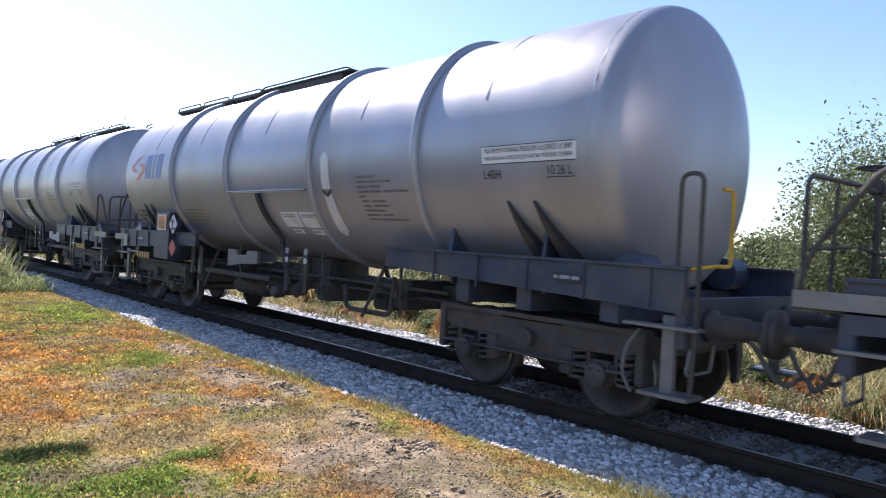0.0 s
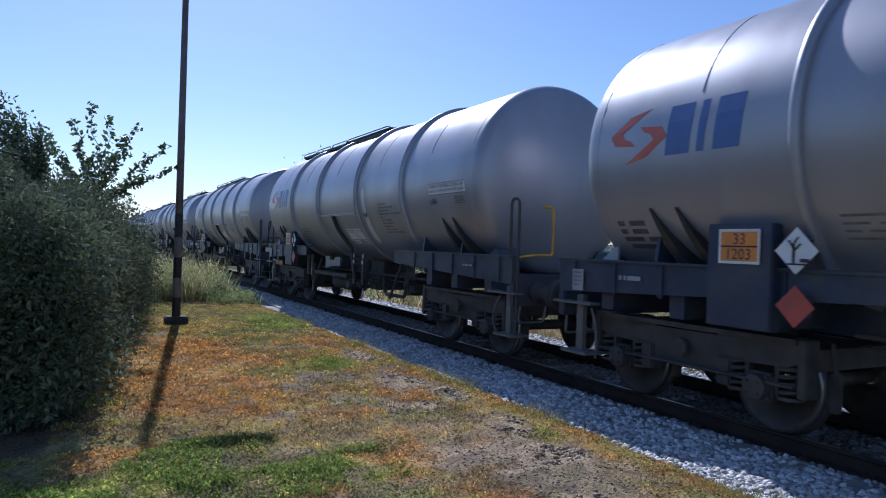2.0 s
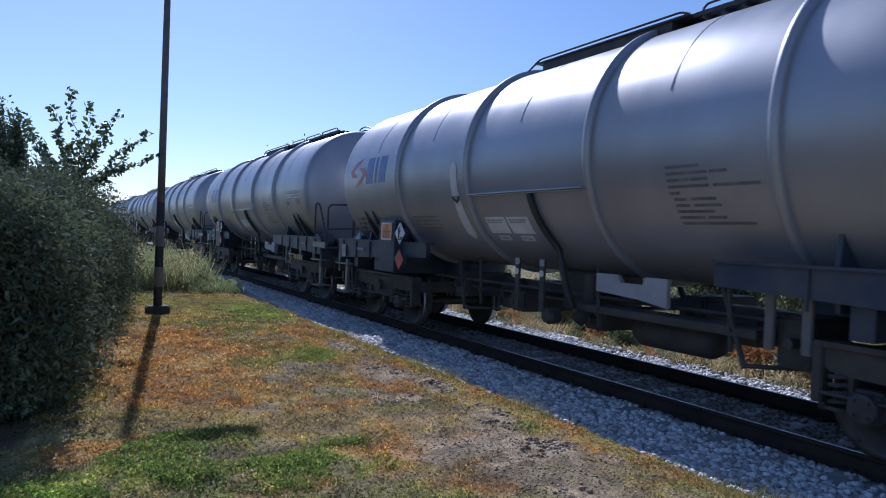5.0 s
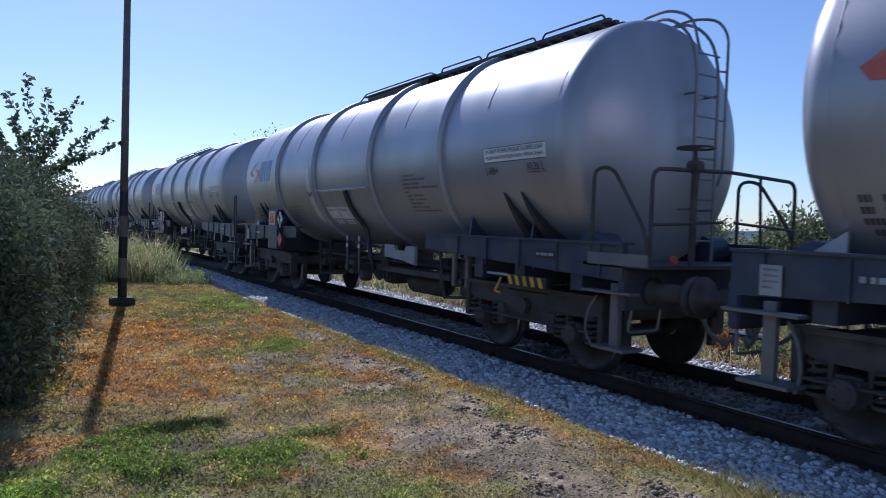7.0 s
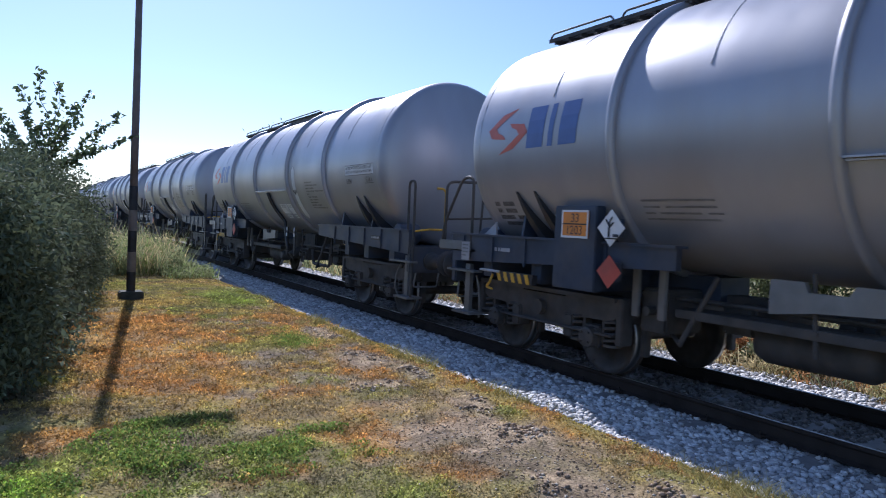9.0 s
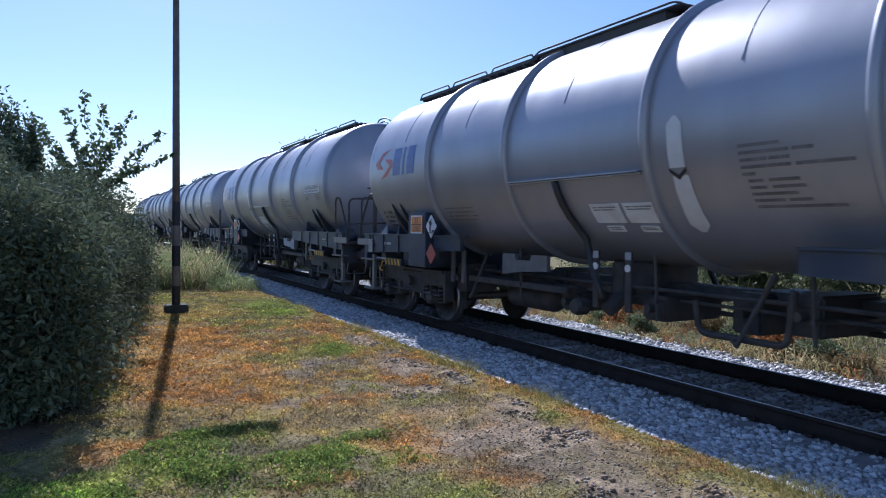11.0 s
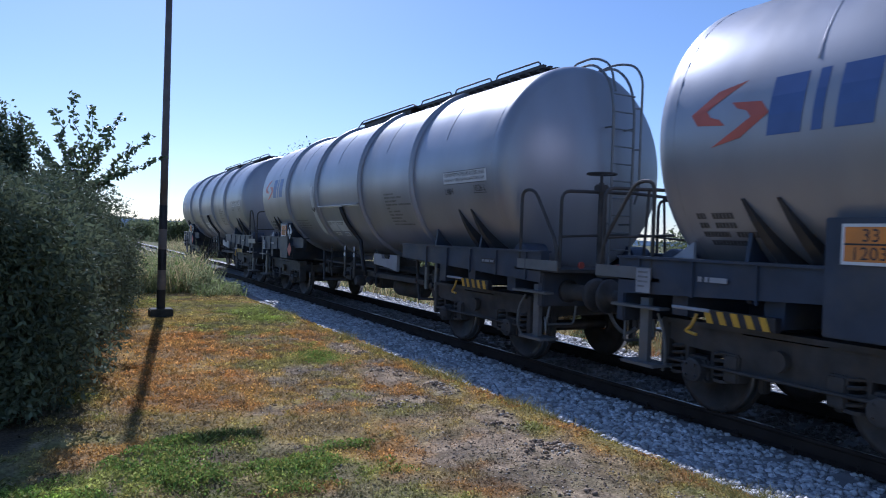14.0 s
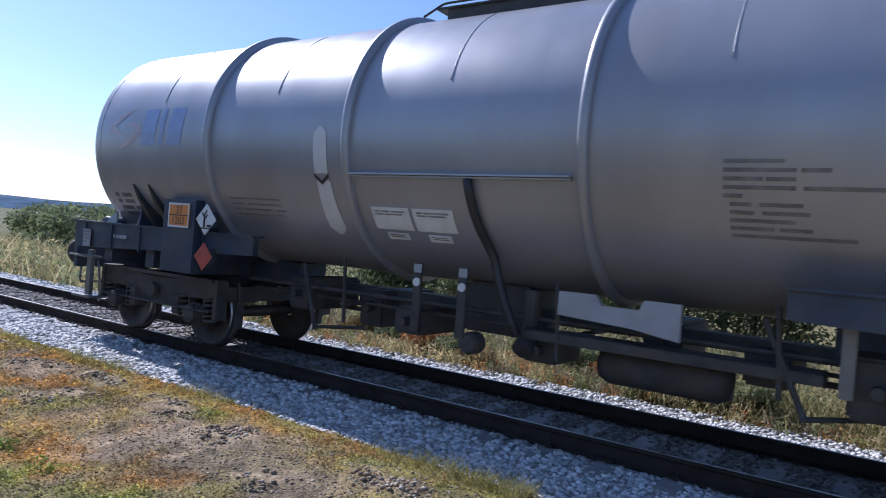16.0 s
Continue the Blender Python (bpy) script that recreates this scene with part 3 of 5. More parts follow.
    bm = bmesh.new()
    ya, yb = sorted((yc + p * 1.45, p * 6.0))
    for x in (-0.52, -0.40, -0.28, -0.16, -0.04, 0.08, 0.20, 0.32, 0.44):
        box(bm, x - 0.03, x + 0.03, ya, yb, 4.315, 4.350)
    box(bm, -0.55, -0.535, ya, yb, 4.305, 4.355)
    box(bm, 0.455, 0.47, ya, yb, 4.305, 4.355)
    for k in range(16):
        yy = ya + (yb - ya) * (k + 0.5) / 16
        box(bm, -0.54, 0.46, yy - 0.02, yy + 0.02, 4.27, 4.325)
    part("walkway", bm, BLACK, w, "dark grating walkway on the crown")
    for k in range(3):
        a = yc + p * (1.55 + k * 1.35)
        bm = bmesh.new()
        tube(bm, rounded([(-0.54, a, 4.32), (-0.54, a + p * 0.06, 4.42), (-0.54, a + p * 1.18, 4.42), (-0.54, a + p * 1.24, 4.32)], 0.05, 3), 0.014, 7)
        part("walkway_rail", bm, BLACK, w)
    bm = bmesh.new()
    box(bm, -0.60, 0.62, yc - 1.42, yc + 1.45, 4.335, 4.36, 0.006)
    box(bm, -0.57, 0.59, yc - 1.15, yc + 1.30, 4.20, 4.345)
    part("manhole_platform", bm, BLACK, w, "dark steel platform over the manhole")
    bm = bmesh.new()
    rod(bm, (0, yc, 4.34), (0, yc, 4.43), 0.28, 24)
    part("manhole_cover", bm, GREY, w)
    bm = bmesh.new()
    tube(bm, rounded([(-0.59, yc - 1.42, 4.35), (-0.59, yc - 1.30, 4.40), (-0.59, yc + 1.35, 4.40), (-0.59, yc + 1.62, 4.28)], 0.06, 3), 0.014, 7)
    part("platform_rail", bm, BLACK, w)
    # --- shelf with the discharge arm on the seen side (and the same on the other)
    arm = -0.19 if p < 0 else 0.24
    for s in (-1, 1):
        bm = bmesh.new()
        ya, yb = RIBS[p][1] - 0.06, RIBS[p][2] + 0.10
        xx = tank_x(2.33)
        for zz, d in ((2.345, 0.075), (2.325, 0.03)):
            box(bm, *sorted((-s * (xx + 0.01), -s * (xx - d))), yb, ya, zz - 0.008, zz + 0.008)
        part("drip_shelf", bm, TANK, w)
        bm = bmesh.new()
        pts = []
        for k in range(11):
            z = 2.31 - k * 0.145
            t = k / 10
            pts.append((-s * (tank_x(max(z, 1.3), R + 0.045) if z > 1.62 else tank_x(1.62, R + 0.045)), arm - 0.42 * t * t, z))
        tube(bm, pts, 0.045, 8)
        part("discharge_pipe", bm, STRUT, w, "black curved discharge pipe", True)
    # --- signs on the seen side
    hx = 1.74 if p < 0 else -1.73
    hexa = flat_poly([(-0.02, 0.02, 0.28), (-0.10, 0.10, 0.20), (-0.10, 0.10, 0.05), (-0.10, 0.10, -0.10), (-0.10, 0.10, -0.24)])
    part("marker_stripe", on_tank(hexa, hx, 2.58, 0.006), SIGN_GREY, w, "pale hexagonal marker stripe")
    hexb = flat_poly([(-0.10, 0.10, 0.30), (-0.11, 0.11, 0.15), (-0.115, 0.115, 0.0), (-0.12, 0.12, -0.15), (-0.125, 0.125, -0.28), (-0.03, 0.03, -0.38)])
    part("marker_stripe", on_tank(hexb, hx - 0.02, 2.00, 0.006), SIGN_GREY, w, "pale hexagonal marker stripe")
    v = np.array([(-0.11, 0.05), (0.0, -0.03), (0.11, 0.05), (0.11, 0.01), (0.0, -0.08), (-0.11, 0.01)])
    part("marker_edge", on_tank((v, [(0, 1, 4), (0, 4, 5), (1, 2, 3), (1, 3, 4)]), hx, 2.30, 0.009), INK, w)
    for k, lab in enumerate((0, 1)):
        yy = (0.87, 0.32)[k] if p < 0 else (-0.47, -1.03)[k]
        plate = part("sign_plate", curved_panel(yy - 0.25, yy + 0.25, 1.80, 2.02, 0.010), WHITE, w, "white sign plate with small print")
        lines = [[(0.0, 0.07), (0.09, 0.2), (0.22, 0.4)], [(0, 0.12), (0.14, 0.36)]]
        part("small_print", on_tank(bars(lines, 0.018, 0.016, True), yy + 0.20, 1.99, 0.013), FADED, plate)
        small = part("sign_plate", curved_panel(yy - 0.14, yy + 0.14, 1.70, 1.765, 0.010, 3), WHITE, w, "small white sign plate")
        part("small_print", on_tank(bars([[(0, 0.2)], [(0.02, 0.22)]], 0.012, 0.012), yy + 0.11, 1.752, 0.013), FADED, small)
    # block of faint data lines
    ty = -2.46
    data = [[(0, 0.42)], [(0, 0.5), (0.53, 0.72)], [(0, 0.28), (0.3, 0.5)], [(0, 0.5), (0.55, 1.05)], [(0, 0.14)], [(0.05, 0.2), (0.26, 0.55)], [(0.05, 0.22), (0.28, 0.6)], [(0.05, 0.5)], [(0.05, 0.36), (0.4, 0.62)], [(0.06, 0.9)]]
    tagged(part("data_lettering", on_tank(bars(data, 0.032, 0.034, True), ty, 2.50), FADED, w, "faded rows of small lettering"), kind="stuff")
    data = [[(0, 0.9)], [(0, 0.22), (0.3, 0.9)], [(0, 0.14), (0.2, 0.7), (0.78, 0.95)], [(0, 0.9)]]
    tagged(part("data_lettering", on_tank(bars(data, 0.024, 0.05, True), 3.42, 2.05), FADED, w, "faded rows of small lettering"), kind="stuff")
    # running number at the end: bars
    data = [[(0, 0.10), (0.18, 0.42)], [(0, 0.10), (0.18, 0.42)], [(0, 0.30), (0.38, 0.62)], [(0.05, 0.5)]]
    tagged(part("data_lettering", on_tank(bars(data, 0.065, 0.04, True), 6.03, 2.04), FIGURE, w, "rows of dark running figures"), kind="stuff")
    # pressure sign, code and volume
    py = -5.42
    sign = part("pressure_sign", curved_panel(py - 0.62, py + 0.62, 2.55, 2.73, 0.004, 3), WHITE, w, "white pressure sign with two lines of black capitals")
    part("lettering", on_tank(letters("MAXIMUM WORKING PRESSURE ALLOWED 3.0 BAR", 0.055, 1.16), py, 2.685, 0.008), INK, sign)
    part("lettering", on_tank(letters("MAKSIMALAN DOZVOLJEN RADNI PRITISAK 3.0 BAR", 0.055, 1.16), py, 2.600, 0.008), INK, sign)
    bm = on_tank(bars([[(0, 1.24)]], 0.008, 0), py + 0.62, 2.735, 0.008)
    part("sign_border", bm, INK, sign)
    bm = on_tank(bars([[(0, 1.24)]], 0.008, 0), py + 0.62, 2.552, 0.008)
    part("sign_border", bm, INK, sign)
    part("lettering", on_tank(letters("L4BH", 0.095, 0.24), py + 0.48, 2.44, 0.005), INK, w, "black code letters")
    part("lettering", on_tank(letters("10.26 L", 0.095, 0.30), py - 0.42, 2.46, 0.005), INK, w, "black volume figures")
    part("lettering_rule", on_tank(bars([[(0, 0.36)]], 0.008, 0), py - 0.24, 2.395, 0.005), INK, w)
    # company mark as plain shapes: red swirl of two hooks, three blue blocks
    def hook(flip):
        k = -1 if flip else 1
        pts = [(0.34, 0.30), (-0.05, 0.22), (-0.40, -0.02), (-0.30, -0.16), (0.08, -0.20), (0.0, -0.12), (-0.12, -0.08), (-0.18, 0.0), (0.02, 0.12)]
        v = np.array([(k * (a * 0.80 - 0.06), k * (b * 0.78 + 0.055)) for a, b in pts])
        return v, [(0, 1, 8), (1, 2, 8), (2, 7, 8), (2, 3, 7), (3, 6, 7), (3, 4, 6), (4, 5, 6)]
    part("logo", on_tank(hook(False), 5.58, 2.92, 0.005), LOGO_RED, w, "red curved logo shape")
    part("logo", on_tank(hook(True), 5.51, 2.92, 0.005), LOGO_RED, w, "red curved logo shape")
    def block(a, b):
        zs = (0.25, 0.08, -0.08, -0.25)
        v = [(x + 0.10 * z, z) for z in zs for x in (a, b)]
        return np.array(v), [(k, k + 1, k + 3) for k in (0, 2, 4)] + [(k, k + 3, k + 2) for k in (0, 2, 4)]
    for y, wd in ((4.97, 0.31), (4.68, 0.09), (4.38, 0.30)):
        part("logo", on_tank(block(-wd / 2, wd / 2), y, 2.93, 0.005), LOGO_BLUE, w, "solid blue logo block")
    # --- cabinet with hazard plate, diamonds
    cab = part("cabinet", box(bmesh.new(), -1.42, -1.28, 3.96, 4.66, 1.02, 1.98, 0.012), BLUE, w, "dark blue steel cabinet on the sill")
    plate = part("hazard_plate", box(bmesh.new(), -1.438, -1.421, 4.08, 4.50, 1.62, 1.92), ORANGE, cab, "orange hazard plate with black figures")
    bm = bmesh.new()
    for z0, z1, y0, y1 in ((1.905, 1.93, 4.07, 4.51), (1.61, 1.635, 4.07, 4.51), (1.635, 1.905, 4.07, 4.09), (1.635, 1.905, 4.49, 4.51)):
        box(bm, -1.444, -1.439, y0, y1, z0, z1)
    part("plate_frame", bm, WHITE, cab)
    part("plate_rule", box(bmesh.new(), -1.444, -1.439, 4.09, 4.49, 1.763, 1.777), INK, cab)
    part("numeral", on_side(letters("33", 0.10), -1.4395, 4.29, 1.84), INK, cab)
    part("numeral", on_side(letters("1203", 0.10), -1.4395, 4.29, 1.70), INK, cab)
    for mat, zc, lab in ((WHITE, 1.74, "white diamond sign with a black emblem"), (RED, 1.27, "faded red diamond sign")):
        d = 0.20 if mat is WHITE else 0.18
        board = part("hazard_diamond", prism(bmesh.new(), [(3.72 - d, zc), (3.72, zc + d), (3.72 + d, zc), (3.72, zc - d)], "x", -1.44, -1.43), mat, w, lab)
        if mat is WHITE:
            bm = bmesh.new()
            for a, b, r in (((3.74, 1.64), (3.74, 1.80), 0.012), ((3.74, 1.74), (3.68, 1.80), 0.009), ((3.74, 1.76), (3.79, 1.83), 0.009), ((3.74, 1.80), (3.70, 1.86), 0.008)):
                rod(bm, (-1.445, *a), (-1.445, *b), r, 6)
            box(bm, -1.447, -1.441, 3.62, 3.80, 1.62, 1.635)
            box(bm, -1.447, -1.441, 3.60, 3.68, 1.645, 1.675)
            part("emblem", bm, INK, board)
        part("sign_holder", box(bmesh.new(), -1.428, -1.32, 3.64, 3.80, zc - 0.1, zc + 0.1), BLUE, w)
    note = part("sill_plate", box(bmesh.new(), -1.334, -1.326, 6.60, 6.80, 1.20, 1.46), PALE, w, "pale notice plate")
    part("small_print", on_side(bars([[(0, 0.14)], [(0, 0.14)], [(0, 0.14)], [(0, 0.1)]], 0.02, 0.03), -1.338, 6.77, 1.43), FADED, note)
    note = part("sill_plate", box(bmesh.new(), -1.334, -1.326, -6.05, -5.70, 1.36, 1.44), INK, w, "small framed number plate")
    part("small_print", on_side(bars([[(0.0, 0.05), (0.07, 0.2), (0.22, 0.31)]], 0.035, 0.01), -1.338, -5.72, 1.42), PALE, note)
    part("sill_mark", on_side(bars([[(0, 0.05), (0.08, 0.12), (0.14, 0.34)]], 0.05, 0), -1.3305, 5.98, 1.42), PALE, w)
    # black and yellow brake changeover guard
    ga, hy = (-5.95, -5.02) if p < 0 else (5.10, 5.98)
    g = part("striped_guard", box(bmesh.new(), -1.36, -1.28, ga, ga + 0.75, 0.98, 1.11, 0.008), INK, w, "black and yellow striped brake guard")
    for k in range(5):
        a = ga + 0.05 + k * 0.15
        part("yellow_stripe", prism(bmesh.new(), [(a, 0.985), (a + 0.07, 0.985), (a + 0.12, 1.105), (a + 0.05, 1.105)], "x", -1.366, -1.361), YELLOW, g)
    bm = tube(bmesh.new(), rounded([(-1.37, hy - 0.04, 1.06), (-1.39, hy, 0.94), (-1.39, hy + 0.08, 0.88), (-1.39, hy - 0.06, 0.86)], 0.04), 0.016, 8)
    part("brake_handle", bm, YELLOW, w, "yellow brake handle")
    part("lock_rod", rod(bmesh.new(), (-1.36, hy + 0.27, 1.10), (-1.36, hy - 0.18, 1.10), 0.018, 8), PALE, w)
    # --- brake gear and tanks below the belly
    m = -p
    for yy in (0.62, 0.05):
        br = part("gauge_bracket", box(bmesh.new(), -1.05, -1.02, m * yy - 0.055, m * yy + 0.055, 0.74, 1.46, 0.008), BLACK, w)
        bm = lathe_x(bmesh.new(), [(-1.051, 0.0), (-1.065, 0.0), (-1.065, 0.045), (-1.051, 0.045)], m * yy, 1.26, 18)
        part("dial", bm, WHITE, br, "white round dial")
        part("pale_tag", box(bmesh.new(), -1.056, -1.05, m * yy - 0.05, m * yy + 0.05, 1.36, 1.45), PALE, br)
    bm = bmesh.new()
    lathe_y(bm, [(m * -2.5, 0.0), (m * -2.48, 0.14), (m * -2.38, 0.19), (m * -1.40, 0.19), (m * -1.30, 0.14), (m * -1.28, 0.0)], -0.55, 0.68, 24)
    part("air_reservoir", bm, BLACK, w, "black cylindrical air reservoir", True)
    bm = bmesh.new()
    prism(bm, [(m * -1.0, 1.34), (m * -1.0, 1.12), (m * -1.7, 1.08), (m * -2.12, 1.02), (m * -2.12, 1.34), (m * -1.80, 1.34), (m * -1.76, 1.25), (m * -1.42, 1.25), (m * -1.36, 1.34)], "x", -1.02, -0.96)
    part("brake_panel", bm, PALE if p < 0 else GREY, w, "pale grey brake panel" if p < 0 else "dull grey brake panel")
    bm = bmesh.new()
    box(bm, -0.98, -0.60, *sorted((m * -0.6, m * -3.2)), 0.84, 0.93, 0.01)
    box(bm, -0.4, 0.4, *sorted((m * -0.4, m * 0.4)), 0.75, 1.30, 0.03)
    part("brake_cylinder_tray", bm, BLACK, w)
    bm = bmesh.new()
    for x, z, r in ((-0.62, 0.90, 0.02), (-0.75, 1.02, 0.025), (0.1, 0.72, 0.03), (0.7, 0.9, 0.03)):
        rod(bm, (x, -3.6, z), (x, 3.6, z), r, 8)
    for yy in (-2.9, -1.0, 1.7):
        rod(bm, (-0.95, yy, 0.68), (-0.95, yy + 0.05, 1.42), 0.022, 8)
        rod(bm, (-1.0, yy, 0.9), (0.8, yy + 0.1, 0.86), 0.025, 8)
    part("brake_rodding", bm, BLACK, w, "dark brake rods and pipes")
    for yy in (m * -3.35, m * -3.72):
        part("grey_hanger", box(bmesh.new(), -1.02, -0.97, yy - 0.05, yy + 0.05, 0.78, 1.34, 0.01), GREY, w)
    part("centre_beam", box(bmesh.new(), -0.14, 0.14, -3.95, 3.95, 0.92, 1.06, 0.01), BLACK, w)
    for yy, x0, x1, z0, z1 in ((-3.55, -0.9, -0.3, 0.62, 1.10), (-2.75, -0.55, 0.5, 0.70, 1.00), (-1.75, -0.2, 0.8, 0.66, 1.12), (-0.75, -0.8, -0.2, 0.60, 0.86), (0.85, -0.85, 0.1, 0.66, 0.95), (1.75, -0.4, 0.7, 0.60, 1.05), (2.65, -0.75, 0.2, 0.72, 1.12)):
        yy *= m
        bm = box(bmesh.new(), x0, x1, yy - 0.18, yy + 0.20, z0, z1, 0.03)
        rod(bm, (x0 - 0.12, yy, (z0 + z1) / 2), (x1 + 0.12, yy, (z0 + z1) / 2), 0.05, 10)
        part("brake_unit", bm, BLACK, w)
    for yy in (-3.1, 2.1):
        bm = bmesh.new()
        rod(bm, (-1.0, m * yy, 0.56), (-0.9, m * (yy + 0.35), 1.30), 0.028, 8)
        rod(bm, (-1.0, m * yy, 0.58), (-0.6, m * (yy - 0.45), 0.60), 0.022, 8)
        part("brake_lever", bm, BLACK, w)
    bm = bmesh.new()
    lathe_y(bm, [(m * 1.3, 0.0), (m * 1.32, 0.12), (m * 1.4, 0.16), (m * 2.6, 0.16), (m * 2.68, 0.12), (m * 2.7, 0.0)], 0.55, 0.82, 20)
    part("air_reservoir", bm, BLACK, w, "black cylindrical air reservoir", True)
    bm = bmesh.new()
    rod(bm, (-0.62, arm - 0.45, 0.98), (-0.98, arm - 0.45, 0.72), 0.10, 16)
    rod(bm, (-0.75, arm - 0.42, 1.3), (-0.75, arm - 0.42, 0.85), 0.09, 14)
    part("bottom_valve", bm, BLACK, w, "black bottom discharge valve")
    bm = bmesh.new()
    lathe_x(bm, [(-1.03, 0.0), (-1.03, 0.09), (-0.98, 0.115), (-0.84, 0.115), (-0.84, 0.0)], arm + 0.15, 0.70, 20)
    part("valve_cap", bm, BLACK, w, "dark round valve cap")
    if p > 0:
        bm = bmesh.new()
        tube(bm, rounded([(-0.86, m * 2.62, 1.16), (-0.86, m * 2.56, 0.62), (-0.86, m * 1.52, 0.62), (-0.86, m * 1.46, 0.96)], 0.12), 0.036, 10)
        part("hanging_stirrup", bm, BLACK, w, "black bent stirrup below the belly")
    return w


WHEELSET = wheelset_mesh()


def fit_wheels(w):
    """Puts the wheel meshes under a wagon's bogies."""
    for o in list(w.children_recursive):
        if o.name.startswith("wheelset") and o.data is None:
            ob = new("wheelset", WHEELSET)
            ob.parent, ob.location, ob["row"] = o.parent, o.location, o["row"]
            bpy.data.objects.remove(o)


# how far each wagon stands from its even place, by the slack of the couplings
SLACK = (-0.09, 0.03, -0.105, 0.04, -0.09, -0.06, -0.16, -0.05, -0.06, 0.02, -0.145, -0.15, 0.04, -0.09, -0.05)


def wagon_y(k, t):
    return LAST_Y + (LAST_T - t) * SPEED - k * LENGTH + SLACK[k]


LABEL_A = "silver-grey tank wagon, brakeman's platform and ladder leading, blue underframe"
LABEL_B = "silver-grey tank wagon, plain end with yellow grab iron leading"
WAGONS = {}
PROTO = {-1: make_wagon(-1, LABEL_A), 1: make_wagon(1, LABEL_B)}
for q in PROTO.values():
    fit_wheels(q)
ORDER = (-1, -1, 1, -1, 1, 1, 1, -1, -1, -1, 1, 1, -1, 1, 1)
for k, q in enumerate(ORDER):
    at = pose(TRACK_X, wagon_y(k, 0), RAIL_TOP)
    if PROTO[q] in WAGONS.values():
        WAGONS[k] = copy_thing(PROTO[q], at)
    else:
        WAGONS[k] = PROTO[q]
        PROTO[q].matrix_basis = at
# the logo of the last wagon has bleached in the sun
for o in WAGONS[0].children:
    if o.name.startswith("logo"):
        slot = o.material_slots[0]
        faded = FADED_RED if slot.material == LOGO_RED else FADED_BLUE
        slot.link = "OBJECT"
        slot.material = faded


# ---------------------------------------------------------------- ground
rng = np.random.default_rng(7)


def vnoise(x, y, s, seed):
    """Smooth noise from 0 to 1, s metres from wave to wave."""
    g = np.random.default_rng(seed).random((64, 64))
    u, v = np.asarray(x) / s + 31.7, np.asarray(y) / s + 17.3
    i, j = np.floor(u).astype(int), np.floor(v).astype(int)
    a, b = u - i, v - j
    a, b = a * a * (3 - 2 * a), b * b * (3 - 2 * b)
    q = lambda p, r: g[p % 64, r % 64]
    return (q(i, j) * (1 - a) + q(i + 1, j) * a) * (1 - b) + (q(i, j + 1) * (1 - a) + q(i + 1, j + 1) * a) * b


def fbm(x, y, s, seed):
    return 0.5 * vnoise(x, y, s, seed) + 0.3 * vnoise(x, y, s / 2.3, seed + 1) + 0.2 * vnoise(x, y, s / 5.1, seed + 2)


def spot(x, y, cx, cy, rx, ry):
    d = ((x - cx) / rx) ** 2 + ((y - cy) / ry) ** 2 + (fbm(x, y, 0.5, 91) - 0.5) * 1.6
    return np.clip(1.3 - d, 0, 1)


def edge_x(y):
    """Where the lawn meets the ballast."""
    return 4.74 + 0.10 * (vnoise(y * 0 + 3, y, 1.7, 5) - 0.5) + 0.16 * (vnoise(y * 0 + 9, y, 0.5, 6) - 0.5) + np.clip((y - 14) * 0.07, 0, 0.65)


ORANGE_G, YELLOW_G, GREEN_G, BRIGHT_G, SOIL_G, STRAW_G = (np.array(c) for c in ((0.46, 0.250, 0.078), (0.40, 0.310, 0.095), (0.270, 0.300, 0.070), (0.27, 0.40, 0.055), (0.215, 0.163, 0.108), (0.42, 0.35, 0.18)))
OLIVE_G, LIME_G = np.array((0.262, 0.250, 0.080)), np.array((0.38, 0.35, 0.10))

# heaps of clods and stones: middle, half sizes
HEAPS = ((4.20, 10.4, 0.28, 0.75), (3.92, 8.3, 0.38, 0.55), (3.45, 6.85, 0.45, 0.30), (4.20, 7.35, 0.22, 0.5), (4.05, 5.9, 0.26, 0.42), (3.90, 4.80, 0.30, 0.35), (3.45, 3.75, 0.32, 0.22), (4.05, 3.1, 0.25, 0.4))


def stony(x, y):
    """How thickly clods and stones lie."""
    f = np.zeros_like(x)
    for cx, cy, rx, ry in HEAPS:
        f = np.maximum(f, spot(x, y, cx, cy, rx, ry))
    return f


